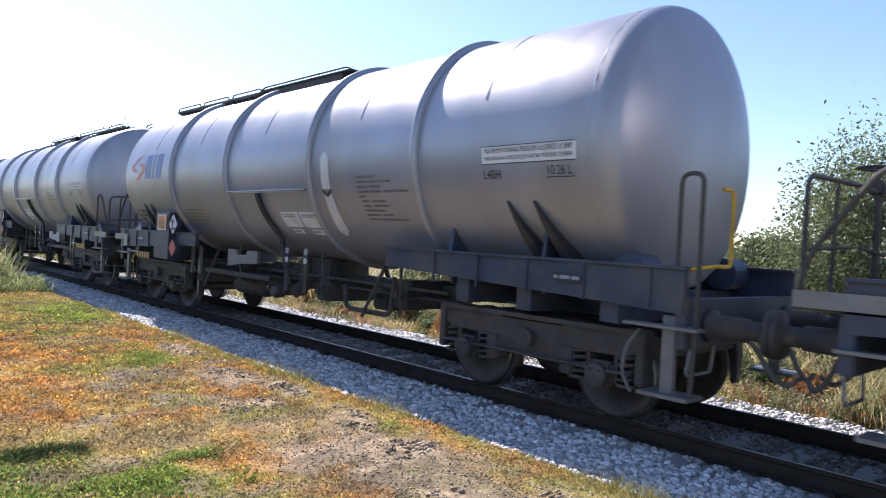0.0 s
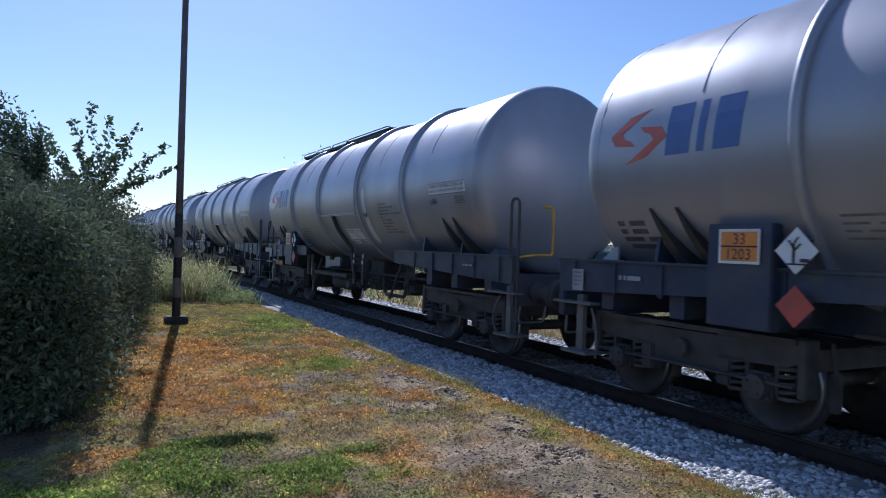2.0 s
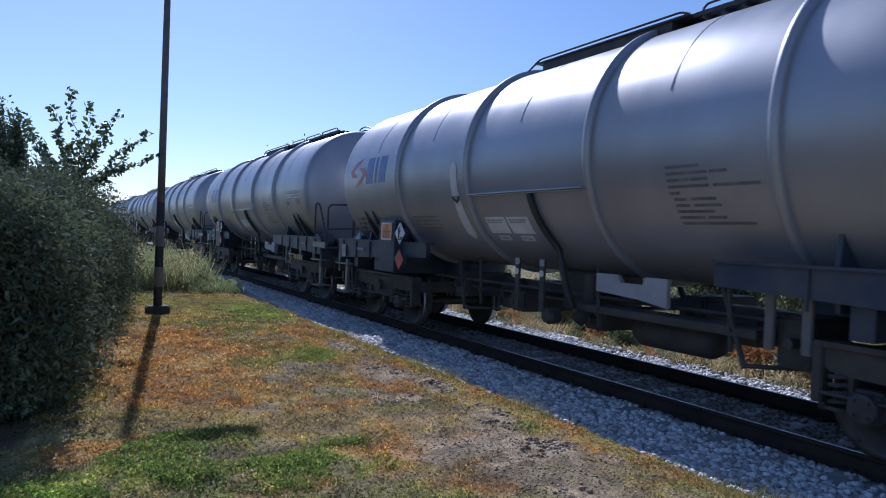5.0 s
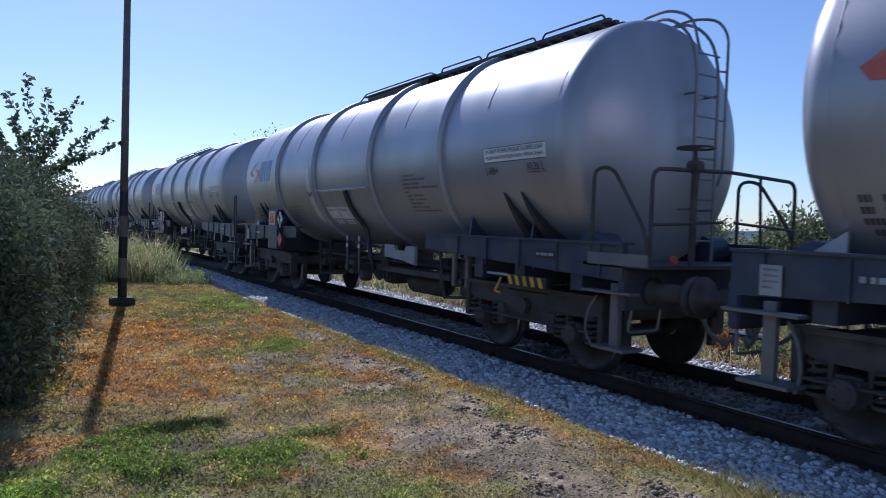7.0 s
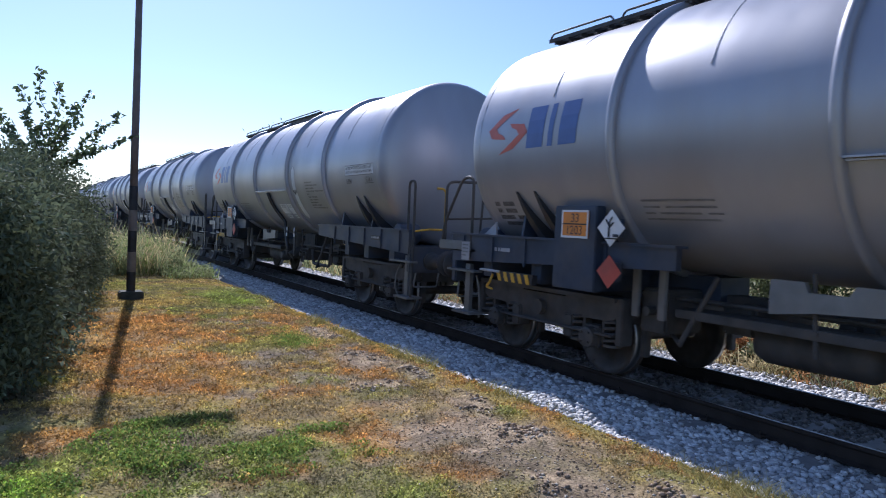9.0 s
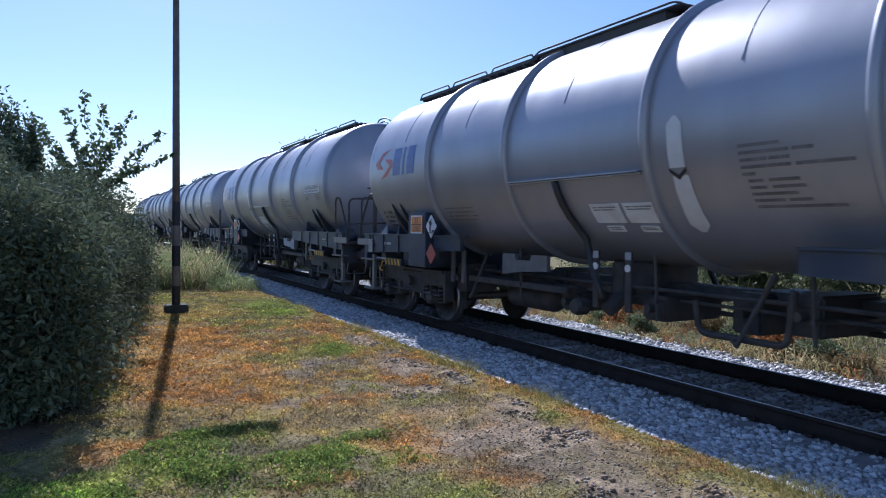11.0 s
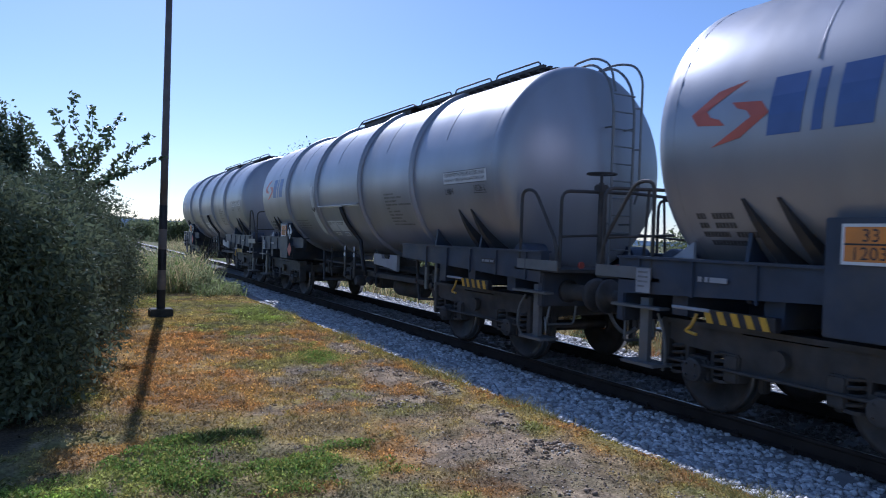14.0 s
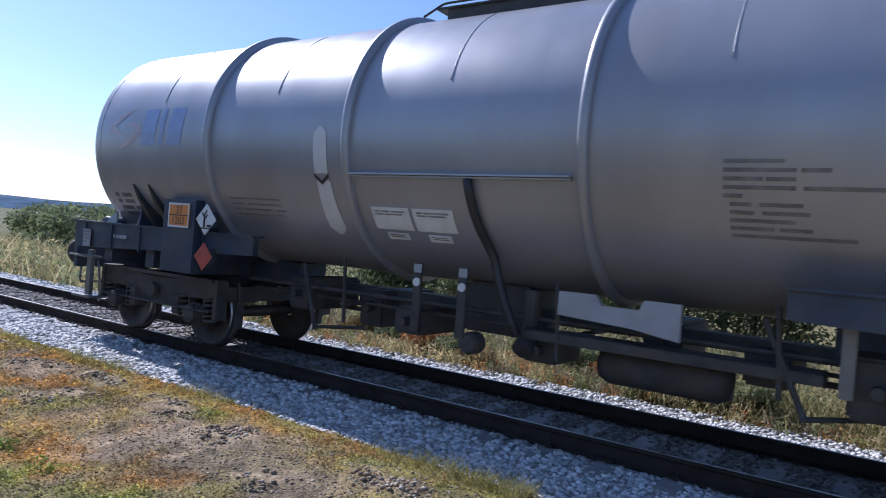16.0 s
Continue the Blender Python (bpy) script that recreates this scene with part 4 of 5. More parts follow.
# patches of turf: middle, half sizes, colour, thickness of growth
PATCHES = ((2.6, 9.6, 0.6, 0.5, OLIVE_G, 0.8), (1.9, 4.4, 0.6, 0.5, OLIVE_G, 0.9), (1.5, 5.7, 0.5, 0.35, OLIVE_G, 0.9),
           (2.84, 8.1, 0.36, 0.42, ORANGE_G, 0.9), (2.61, 6.9, 0.42, 0.26, ORANGE_G, 0.9), (3.03, 4.78, 0.2, 0.14, ORANGE_G, 0.9), (2.8, 4.25, 0.4, 0.3, ORANGE_G, 0.9), (2.5, 5.3, 0.4, 0.22, ORANGE_G * 0.85, 0.8), (1.55, 4.75, 0.35, 0.2, ORANGE_G * 0.9, 0.8), (0.45, 6.1, 0.45, 0.4, ORANGE_G * 0.95, 0.8),
           (2.0, 7.1, 0.35, 0.22, SOIL_G, 0.1), (1.9, 5.87, 0.3, 0.2, SOIL_G, 0.1), (2.5, 8.4, 0.3, 0.3, SOIL_G, 0.1), (2.85, 7.6, 0.3, 0.25, SOIL_G, 0.1), (3.0, 9.0, 0.35, 0.3, SOIL_G, 0.1),
           (1.15, 6.15, 0.55, 0.26, GREEN_G, 1), (0.64, 5.5, 0.6, 0.4, GREEN_G, 1), (1.2, 5.05, 0.6, 0.3, GREEN_G, 1), (2.2, 5.6, 0.33, 0.2, GREEN_G, 1), (2.44, 4.9, 0.28, 0.16, GREEN_G, 1), (1.75, 5.25, 0.4, 0.2, GREEN_G, 1), (-0.02, 5.15, 0.55, 0.35, BRIGHT_G, 1), (0.75, 5.8, 0.5, 0.25, GREEN_G, 1), (1.8, 4.75, 0.4, 0.18, GREEN_G, 1), (0.3, 4.7, 0.6, 0.25, GREEN_G, 1),
           (4.0, 15.7, 0.7, 1.6, LIME_G * (0.8, 1.05, 0.7), 1), (3.4, 9.85, 0.6, 0.5, LIME_G * 0.85, 0.9), (3.4, 6.55, 0.6, 0.25, LIME_G * 0.85, 0.8), (2.2, 15.0, 1.2, 1.0, YELLOW_G, 0.9), (3.9, 19.5, 0.9, 2.0, YELLOW_G, 0.9), (2.6, 17.5, 1.6, 1.5, YELLOW_G * (0.85, 1.0, 0.8), 0.9))


def lawn(x, y):
    """Colour of the ground cover, and how thickly it grows."""
    x, y = np.asarray(x, float), np.asarray(y, float)
    fx, fy = x, y
    wx, wy = (fbm(x, y, 0.35, 33) - 0.5) * 0.5, (fbm(x, y, 0.35, 35) - 0.5) * 0.5
    x, y = x + wx, y + wy
    mixed = lambda c, d, f: c * (1 - f[..., None]) + d * f[..., None]
    one = np.ones_like(x)
    c = mixed(one[..., None] * OLIVE_G, ORANGE_G, np.clip((fbm(x, y, 1.3, 11) - 0.42) * 5, 0, 0.9))
    c = mixed(c, YELLOW_G, np.clip((fbm(x, y, 0.9, 23) - 0.50) * 7, 0, 0.85))
    c = mixed(c, GREEN_G, np.clip((fbm(x, y, 0.7, 27) - 0.54) * 8, 0, 0.7))
    thick = np.clip(0.65 + (fbm(x, y, 0.7, 41) - 0.45) * 2.0, 0.10, 1)
    # rust-coloured turf beside the pole's shadow
    rust = np.clip(1.30 - ((x - 1.5) / 1.25) ** 2 - ((y - 10.0) / 3.6) ** 2 + (fbm(x, y, 0.8, 31) - 0.5) * 1.5, 0, 1)
    c = mixed(c, ORANGE_G, rust * 0.75)
    # bare gravelly soil near the track, with rubble beside the ballast
    bare = np.clip(1.05 - ((x - 3.45) / 0.72) ** 2 - ((y - 4.6) / 3.0) ** 2 + (fbm(x, y, 0.6, 51) - 0.5) * 2.4, 0, 1)
    bare = np.maximum(bare, np.clip((fbm(x, y, 0.45, 57) - 0.60) * 8, 0, 0.75) * (1 - 0.7 * rust))
    rubble = stony(fx, y)
    bare = np.maximum(bare, rubble * 0.95)
    earth = SOIL_G * (0.65 + 0.7 * fbm(x, y, 0.16, 59))[..., None] * (1 + 0.55 * np.clip((fbm(x, y, 1.1, 58) - 0.48) * 5, 0, 1) + 0.35 * rubble)[..., None]
    c = mixed(c, earth, bare * 0.95)
    thick = thick * (1 - 0.95 * bare)
    for cx, cy, rx, ry, col, grow in PATCHES:
        f = spot(x, y, cx, cy, rx, ry)
        leafy = col is GREEN_G or col is BRIGHT_G
        c = mixed(c, col, f * (np.clip((fbm(x, y, 0.30, 97) - 0.28) * 3.2, 0, 1) if leafy else 0.5 + 0.5 * vnoise(x, y, 0.16, 97)))
        thick = thick * (1 - f) + grow * f
    fine = 0.40 + 1.2 * vnoise(fx, fy, 0.10, 93)
    streak = np.clip((vnoise(x * 0.45, y * 1.3, 0.32, 95) - 0.62) * 5, 0, 0.5)
    c = mixed(c, SOIL_G, streak * (1 - rust * 0.8)) * fine[..., None]
    # along the hedge its shade is put into the colour: dark litter brown, thin turf
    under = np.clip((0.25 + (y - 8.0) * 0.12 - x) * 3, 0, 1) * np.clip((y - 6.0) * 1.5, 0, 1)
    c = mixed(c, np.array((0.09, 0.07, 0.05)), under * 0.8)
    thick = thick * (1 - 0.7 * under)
    fringe = np.clip(1.25 - np.abs(fx - edge_x(y) + 0.14) / 0.21 + (fbm(x, y, 0.5, 55) - 0.5), 0, 1) * np.clip(1.5 - y / 18, 0, 1)
    c = mixed(c, np.where((fbm(x, y, 0.7, 56) > 0.56)[..., None], ORANGE_G, LIME_G * (1.0, 0.88, 0.8)), fringe * 0.8)
    thick = np.maximum(thick, fringe * 0.9)
    return np.clip(c, 0.01, 1), thick


def ground_z(x, y):
    x, y = np.asarray(x, float), np.asarray(y, float)
    bump = 0.05 * (fbm(x, y, 1.6, 71) - 0.5) + 0.05 * stony(x, y) * vnoise(x, y, 0.2, 72) + 0.034 * (vnoise(x, y, 0.25, 73) - 0.5) + 0.014 * (vnoise(x, y, 0.13, 74) - 0.5)
    z = np.where(x < 4.66, bump, np.clip((4.70 - x) / 0.1, -1, 0) * 0.10 - 0.02)
    z = np.where(x > 9.2, -0.12 - np.clip((x - 9) * 0.05, 0, 0.5) + 0.12 * (fbm(x, y, 2.2, 75) - 0.5), z)
    return z


def axis_steps(fine0, fine1, step, far0, far1):
    mid = np.arange(fine0, fine1 + 1e-6, step)
    grow = step * 1.22 ** np.arange(1, 90)
    up = fine1 + np.cumsum(grow)
    dn = fine0 - np.cumsum(grow)
    return np.concatenate([[far0], dn[dn > far0 * 0.9][::-1], mid, up[up < far1 * 0.9], [far1]])


def make_ground():
    gx, gy = axis_steps(-3.5, 5.0, 0.07, -2600, 2600), axis_steps(-3.0, 20.0, 0.075, -2600, 2600)
    X, Y = np.meshgrid(gx, gy, indexing="ij")
    Z = ground_z(X, Y)
    far = np.hypot(X, Y)
    Z = np.where(far > 120, -0.5, Z)
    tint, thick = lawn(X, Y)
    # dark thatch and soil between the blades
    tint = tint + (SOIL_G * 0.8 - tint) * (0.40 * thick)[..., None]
    field = np.array((0.15, 0.145, 0.065)) * (0.7 + 0.6 * fbm(X, Y, 40, 77))[..., None]
    rough = np.array((0.30, 0.25, 0.14)) * (0.6 + 0.8 * fbm(X, Y, 1.1, 79))[..., None]
    tint = np.where((X > 8.6)[..., None], rough, tint)
    # away from the lawn the turf evens out into a dry meadow
    out = np.clip(np.maximum.reduce([-3.5 - X, X - 10, -3.0 - Y, Y - 19]) / 3.0, 0, 1)[..., None]
    meadow = np.array((0.235, 0.195, 0.085)) * (0.65 + 0.7 * fbm(X, Y, 7.0, 81))[..., None]
    tint = tint * (1 - out) + meadow * out
    tint = np.where((far > 60)[..., None], field, tint)
    n, m = X.shape
    idx = np.arange(n * m).reshape(n, m)
    quads = np.stack([idx[:-1, :-1], idx[1:, :-1], idx[1:, 1:], idx[:-1, 1:]], -1).reshape(-1, 4)
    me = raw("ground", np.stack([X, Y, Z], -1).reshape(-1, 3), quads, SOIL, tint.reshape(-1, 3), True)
    return tagged(new("ground", me), "dry patchy lawn and fields, orange and green turf with bare soil", "ground", kind="structure")


GROUND = make_ground()


def blades(pos, height, width, tint, lean=0.7, per=1):
    """Bent leaf blades of two triangles each, as arrays."""
    n = len(pos)
    a = rng.random(n) * math.tau
    side = np.stack([np.cos(a), np.sin(a), 0 * a], -1) * width[:, None] / 2
    b = rng.random(n) * math.tau
    tip = np.stack([np.cos(b) * lean, np.sin(b) * lean, np.ones(n)], -1) * (height * (0.6 + 0.8 * rng.random(n)))[:, None]
    mid = tip * 0.5 + np.stack([0 * a, 0 * a, 0.12 * height], -1)
    v = np.stack([pos - side, pos + side, pos + mid + side * 0.8, pos + mid - side * 0.8, pos + tip], 1)
    k = np.arange(n)[:, None] * 5
    f = np.concatenate([k + [0, 1, 2], k + [0, 2, 3], k + [3, 2, 4]], 0)
    return v.reshape(-1, 3), f, np.repeat(tint, 5, 0)


def leaf_cloud(pos, out, size, long=1.8, droop=0.3):
    """Pointed, slightly folded leaves (two quads' worth of triangles) at the places, facing outwards."""
    n = len(pos)
    d = out + 0.9 * rng.standard_normal((n, 3))
    d[:, 2] -= droop
    d /= np.linalg.norm(d, axis=1, keepdims=True) + 1e-9
    r = rng.standard_normal((n, 3))
    s = np.cross(d, r)
    s /= np.linalg.norm(s, axis=1, keepdims=True) + 1e-9
    up = np.cross(s, d)
    L, W = (size * long / 2)[:, None], (size / 2)[:, None]
    v = np.stack([pos - d * L, pos + s * W - up * W * 0.3, pos + d * L, pos - s * W - up * W * 0.3], 1)
    k = np.arange(n)[:, None] * 4
    f = np.concatenate([k + [0, 1, 2], k + [0, 2, 3]], 0)
    return v.reshape(-1, 3), f


def make_grass():
    # density falls off with the distance from the viewer's place
    def sow(x, y, share, size):
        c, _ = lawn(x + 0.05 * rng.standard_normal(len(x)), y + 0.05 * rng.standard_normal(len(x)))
        _, thick = lawn(x, y)
        keep = (rng.random(len(x)) < thick * share) & (x < edge_x(y) + 0.04)
        x, y, c = x[keep], y[keep], c[keep]
        d = np.hypot(x, y)
        green = (c[:, 1] > c[:, 0] * 0.98)
        h = (0.006 + 0.014 * fbm(x, y, 0.4, 61) + 0.012 * green) * (0.8 + d / 18) * size * (0.5 + 1.3 * vnoise(x, y, 0.13, 65))
        wd = (0.007 + 0.004 * green) * (0.7 + d / 9) * size
        pos = np.stack([x, y, ground_z(x, y) - 0.003], -1)
        return blades(pos, h, wd, c * (0.75 + 0.75 * rng.random((len(x), 1))) * (0.75 + 0.5 * vnoise(x, y, 0.06, 67))[:, None], 1.6)
    n = 320000
    y = 2.0 + 19.4 * rng.random(n) ** 1.7
    x = -1.6 + 6.4 * rng.random(n)
    soft = 0.3 * rng.random(n)
    keep = (np.abs(np.arctan2(x, y) - 0.42) < 0.55 + soft) & (y > 2.0 + 4 * soft)
    v, f, t = sow(x[keep], y[keep], 0.85, 1.0)
    # the same turf, coarser, round and behind that place
    n = 90000
    x, y = -7.0 + 11.8 * rng.random(n), -8.0 + 16 * rng.random(n)
    fade = np.clip(np.minimum.reduce([x + 7.0, y + 8.0, 8 - y]) / 3.5, 0, 1)
    keep = (rng.random(n) < fade) & ((np.abs(np.arctan2(x, y) - 0.42) > 0.62) | (y < 2.9) | (x < -1.5))
    v2, f2, t2 = sow(x[keep], y[keep], 0.9, 1.9)
    f2 = f2 + len(v)
    v, f, t = np.concatenate([v, v2]), np.concatenate([f, f2]), np.concatenate([t, t2])
    tagged(new("grass", raw("grass", v, f, BLADE, t)), "short dry orange and green lawn turf", "grass", kind="stuff")
    # small leaves of the creeping turf
    n = 260000
    y = 0.8 + 14.3 * rng.random(n) ** 1.6
    x = -1.0 + 5.7 * rng.random(n)
    c, thick = lawn(x, y)
    tuft = np.clip((vnoise(x, y, 0.10, 93) - 0.38) * 2.8, 0, 1)
    keep = (np.abs(np.arctan2(x, y) - 0.42) < 0.58 + 0.5 * rng.random(n)) & (rng.random(n) < thick * (0.15 + 0.85 * tuft) * np.clip((y - 0.8) / 2.4, 0, 1)) & (x < edge_x(y))
    x, y, c, tuft = x[keep], y[keep], c[keep], tuft[keep]
    P = np.stack([x, y, ground_z(x, y) + 0.004 + 0.042 * tuft * rng.random(len(x))], -1)
    v, f = leaf_cloud(P, np.tile((0, 0, 0.7), (len(P), 1)), (0.007 + 0.008 * rng.random(len(P))) * (0.75 + y / 9), 1.7, 0.0)
    t = c * (0.60 + 1.1 * rng.random((len(P), 1)))
    tagged(new("turf_leaves", raw("turf_leaves", v, f, BLADE, np.repeat(t, 4, 0))), "tiny dry rust and olive leaves of creeping turf", "ground cover", kind="stuff")
    # cushions of small round leaves
    n = 120000
    x, y = -0.8 + 4.4 * rng.random(n), 3.6 + 3.6 * rng.random(n)
    want = np.zeros(n)
    wx, wy = x + (fbm(x, y, 0.35, 33) - 0.5) * 0.5, y + (fbm(x, y, 0.35, 35) - 0.5) * 0.5
    for cx, cy, rx, ry, col, grow in PATCHES:
        if col is GREEN_G or col is BRIGHT_G:
            want = np.maximum(want, spot(wx, wy, cx, cy, rx, ry))
    want = want * np.clip((fbm(x, y, 0.24, 38) - 0.34) * 4.0, 0, 1)
    keep = rng.random(n) < want * 0.9
    x, y, want = x[keep], y[keep], want[keep]
    P = np.stack([x, y, 0.008 + 0.060 * want * rng.random(len(x)) ** 1.2], -1)
    m = 1600
    q = np.stack([3.5 + 0.16 * rng.standard_normal(m), 9.85 + 0.28 * rng.standard_normal(m), 0.01 + 0.06 * rng.random(m)], -1)
    P = np.concatenate([P, q])
    P[:, 2] += ground_z(P[:, 0], P[:, 1])
    v, f = leaf_cloud(P, np.tile((0, 0, 0.9), (len(P), 1)), 0.011 + 0.012 * rng.random(len(P)), 1.4, 0.0)
    t = np.where(rng.random((len(P), 1)) < 0.35, (0.33, 0.34, 0.085), (0.20, 0.30, 0.065)) * (0.7 + 0.6 * rng.random((len(P), 1)))
    tagged(new("clover", raw("clover", v, f, BLADE, np.repeat(t, 4, 0))), "low cushions of green clover leaves", "ground cover", kind="stuff")
    # broken straw lying on the soil
    n = 9000
    y = 2.6 + 12 * rng.random(n) ** 1.5
    x = 0.4 + 4.1 * rng.random(n)
    P = np.stack([x, y, ground_z(x, y) + 0.006 + 0.006 * rng.random(n)], -1)
    d = rng.standard_normal((n, 3)) * (1, 1, 0.08)
    v, f = leaf_cloud(P, d * 6, 0.003 + 0.003 * rng.random(n), 9.0, 0.0)
    t = STRAW_G * (0.5 + 0.7 * rng.random((n, 1)))
    tagged(new("straw_litter", raw("straw_litter", v, f, BLADE, np.repeat(t, 4, 0))), "broken dry straw on bare soil", "straw", kind="stuff")
    # longer straw along the ballast
    n = 5200
    y = 2.2 + 14 * rng.random(n) ** 1.5
    x = edge_x(y) - 0.10 + 0.10 * rng.standard_normal(n)
    keep = vnoise(x, y, 0.8, 63) > 0.52
    x, y = x[keep], y[keep]
    pos = np.stack([x, y, ground_z(x, y)], -1)
    tint = STRAW_G * (0.6 + 0.6 * rng.random((len(x), 1))) * (0.8, 0.9, 0.7)
    v, f, t = blades(pos, 0.07 + 0.08 * rng.random(len(x)), np.full(len(x), 0.005), tint, 1.0)
    tagged(new("straw", raw("straw", v, f, BLADE, t)), "pale dry grass tufts along the ballast edge", "grass", kind="stuff")


make_grass()


# ---------------------------------------------------------------- track
Y0, Y1 = -70.0, 620.0


def make_bed():
    bm = bmesh.new()
    ys = list(np.arange(-10, 40, 0.5)) + list(np.arange(40, Y1, 20)) + [Y1]
    ys = [Y0, -40.0, -20.0] + ys
    prof = [(4.45, -0.07), (4.75, -0.045), (5.1, -0.035), (5.7, -0.04), (6.2, -0.045), (6.85, -0.04), (7.5, -0.045), (8.2, -0.045), (9.0, -0.06), (9.35, -0.12), (9.8, -0.26)]
    rows = [[bm.verts.new((x + (edge_x(np.array(float(y))) - 4.74 if i == 0 else 0), y, z)) for i, (x, z) in enumerate(prof)] for y in ys]
    for a, b in zip(rows, rows[1:]):
        for k in range(len(prof) - 1):
            bm.faces.new((a[k], a[k + 1], b[k + 1], b[k]))
    thing("ballast_bed", bm, STONE_BED, "pale grey crushed stone ballast bed", "ballast", kind="structure")


make_bed()


def pebbles(name, pos, size, mat, flat=0.7, tint=None):
    """Angular stones: squashed, turned eight-corner blocks."""
    n = len(pos)
    base = np.array([(x, y, z) for x in (-1, 1) for y in (-1, 1) for z in (-1, 1)], float)
    quads = np.array([(0, 1, 3, 2), (4, 6, 7, 5), (0, 4, 5, 1), (2, 3, 7, 6), (0, 2, 6, 4), (1, 5, 7, 3)])
    v = base[None] * (0.45 + 0.35 * rng.random((n, 8, 3)))
    q = rng.standard_normal((n, 4))
    q /= np.linalg.norm(q, axis=1, keepdims=True)
    w, x, y, z = q.T
    R = np.stack([np.stack([1 - 2 * (y * y + z * z), 2 * (x * y - z * w), 2 * (x * z + y * w)], -1),
                  np.stack([2 * (x * y + z * w), 1 - 2 * (x * x + z * z), 2 * (y * z - x * w)], -1),
                  np.stack([2 * (x * z - y * w), 2 * (y * z + x * w), 1 - 2 * (x * x + y * y)], -1)], 1)
    v = np.einsum("nij,nkj->nki", R, v) * size[:, None, None]
    v[..., 2] *= flat
    v += pos[:, None]
    f = (np.arange(n)[:, None, None] * 8 + quads[None]).reshape(-1, 4)
    return raw(name, v.reshape(-1, 3), f, mat, None if tint is None else np.repeat(tint, 8, 0))


def make_ballast():
    n = 60000
    y = -3.5 + 31 * rng.random(n) ** 1.55
    x = 4.45 + 5.0 * rng.random(n) ** 1.1
    lim = edge_x(y)
    keep = (x > lim - 0.02) & ((x < 8.6) | (rng.random(n) < 1.25 * fbm(x, y, 0.9, 87))) & (np.abs(np.abs(x - TRACK_X) - HALF_GAUGE) > 0.09)
    x, y = x[keep], y[keep]
    s = (0.020 + 0.018 * rng.random(len(x))) * (0.9 + np.clip(y, 0, 30) / 26)
    on_sleeper = (np.abs((y % 0.6) - 0.3) < 0.10) & (np.abs(x - TRACK_X) < 1.22)
    keep = ~on_sleeper | (rng.random(len(x)) < 0.15)
    x, y, s, on_sleeper = x[keep], y[keep], s[keep], on_sleeper[keep]
    z = -0.045 + s * 0.4 + 0.012 * on_sleeper + 0.025 * (fbm(x, y, 0.5, 83) - 0.5)
    z = np.where(x > 9.0, z - 0.015 - (x - 9.0) * 0.2, z)
    # brake dust and oil between the rails
    soot = np.clip(1.15 - (np.abs(x - TRACK_X) / 0.95) ** 4 + (fbm(x, y, 0.7, 85) - 0.5) * 0.6, 0, 1)[:, None]
    tint = np.array((0.58, 0.57, 0.56)) * (1 - soot) + np.array((0.20, 0.180, 0.160)) * soot
    tagged(new("ballast_stones", pebbles("ballast_stones", np.stack([x, y, z], -1), s, STONE, 0.7, tint)), "loose pale limestone ballast stones", "ballast", kind="stuff")
    # stones and clods on the soil, thickest in the heaps
    for name, n, mat, big, label in (("scattered_stones", 26000, RUBBLE, 0.018, "small stones scattered on bare soil"), ("soil_clods", 44000, CLOD, 0.022, "brown clods and crumbs of dry soil")):
        y = 2.2 + 10.5 * rng.random(n) ** 1.2
        x = 1.2 + 3.5 * rng.random(n) ** 0.7
        _, thick = lawn(x, y)
        heap = stony(x, y)
        keep = (x < edge_x(y)) & (rng.random(n) < np.where(heap > 0.1, (0.06 + 0.42 * heap) * (fbm(x, y, 0.3, 54) > 0.44), np.where(thick < 0.35, 0.30, 0.02)))
        x, y, heap = x[keep], y[keep], heap[keep]
        s = 0.004 + big * rng.random(len(x)) ** 2.6 * (0.45 + 0.7 * heap)
        tagged(new(name, pebbles(name, np.stack([x, y, ground_z(x, y) + s * 0.25], -1), s, mat)), label, "stones" if mat is RUBBLE else "soil", kind="stuff")


make_ballast()


def make_rails():
    prof = [(-0.075, 0.0), (0.075, 0.0), (0.075, 0.012), (0.012, 0.03), (0.010, 0.125), (0.034, 0.140), (0.036, 0.166), (0.028, 0.172), (-0.028, 0.172), (-0.036, 0.166), (-0.034, 0.140), (-0.010, 0.125), (-0.012, 0.03), (-0.075, 0.012)]
    for s in (-1, 1):
        bm = bmesh.new()
        prism(bm, [(TRACK_X + s * HALF_GAUGE + u, RAIL_TOP - 0.172 + v) for u, v in prof], "y", Y0, Y1)
        rail = thing("rail", bm, RAIL, "rusty steel rail with a polished running face", "rail", "rails of the track", "structure")
        top = box(bmesh.new(), TRACK_X + s * HALF_GAUGE - 0.016, TRACK_X + s * HALF_GAUGE + 0.016, Y0, Y1, RAIL_TOP - 0.002, RAIL_TOP + 0.002)
        part("running_face", top, BRIGHT, rail, "polished bright running face")
        # fastening clips
        bm = bmesh.new()
        for k in range(-6, 50):
            for d in (-0.09, 0.09):
                cx, cy = TRACK_X + s * HALF_GAUGE + d, k * 0.6 + 0.3
                box(bm, cx - 0.03, cx + 0.03, cy - 0.035, cy + 0.035, -0.02, 0.012)
                rod(bm, (cx, cy, 0.0), (cx, cy, 0.045), 0.013, 6)
        tagged(part("rail_clips", bm, RAIL, rail), kind="stuff")


make_rails()


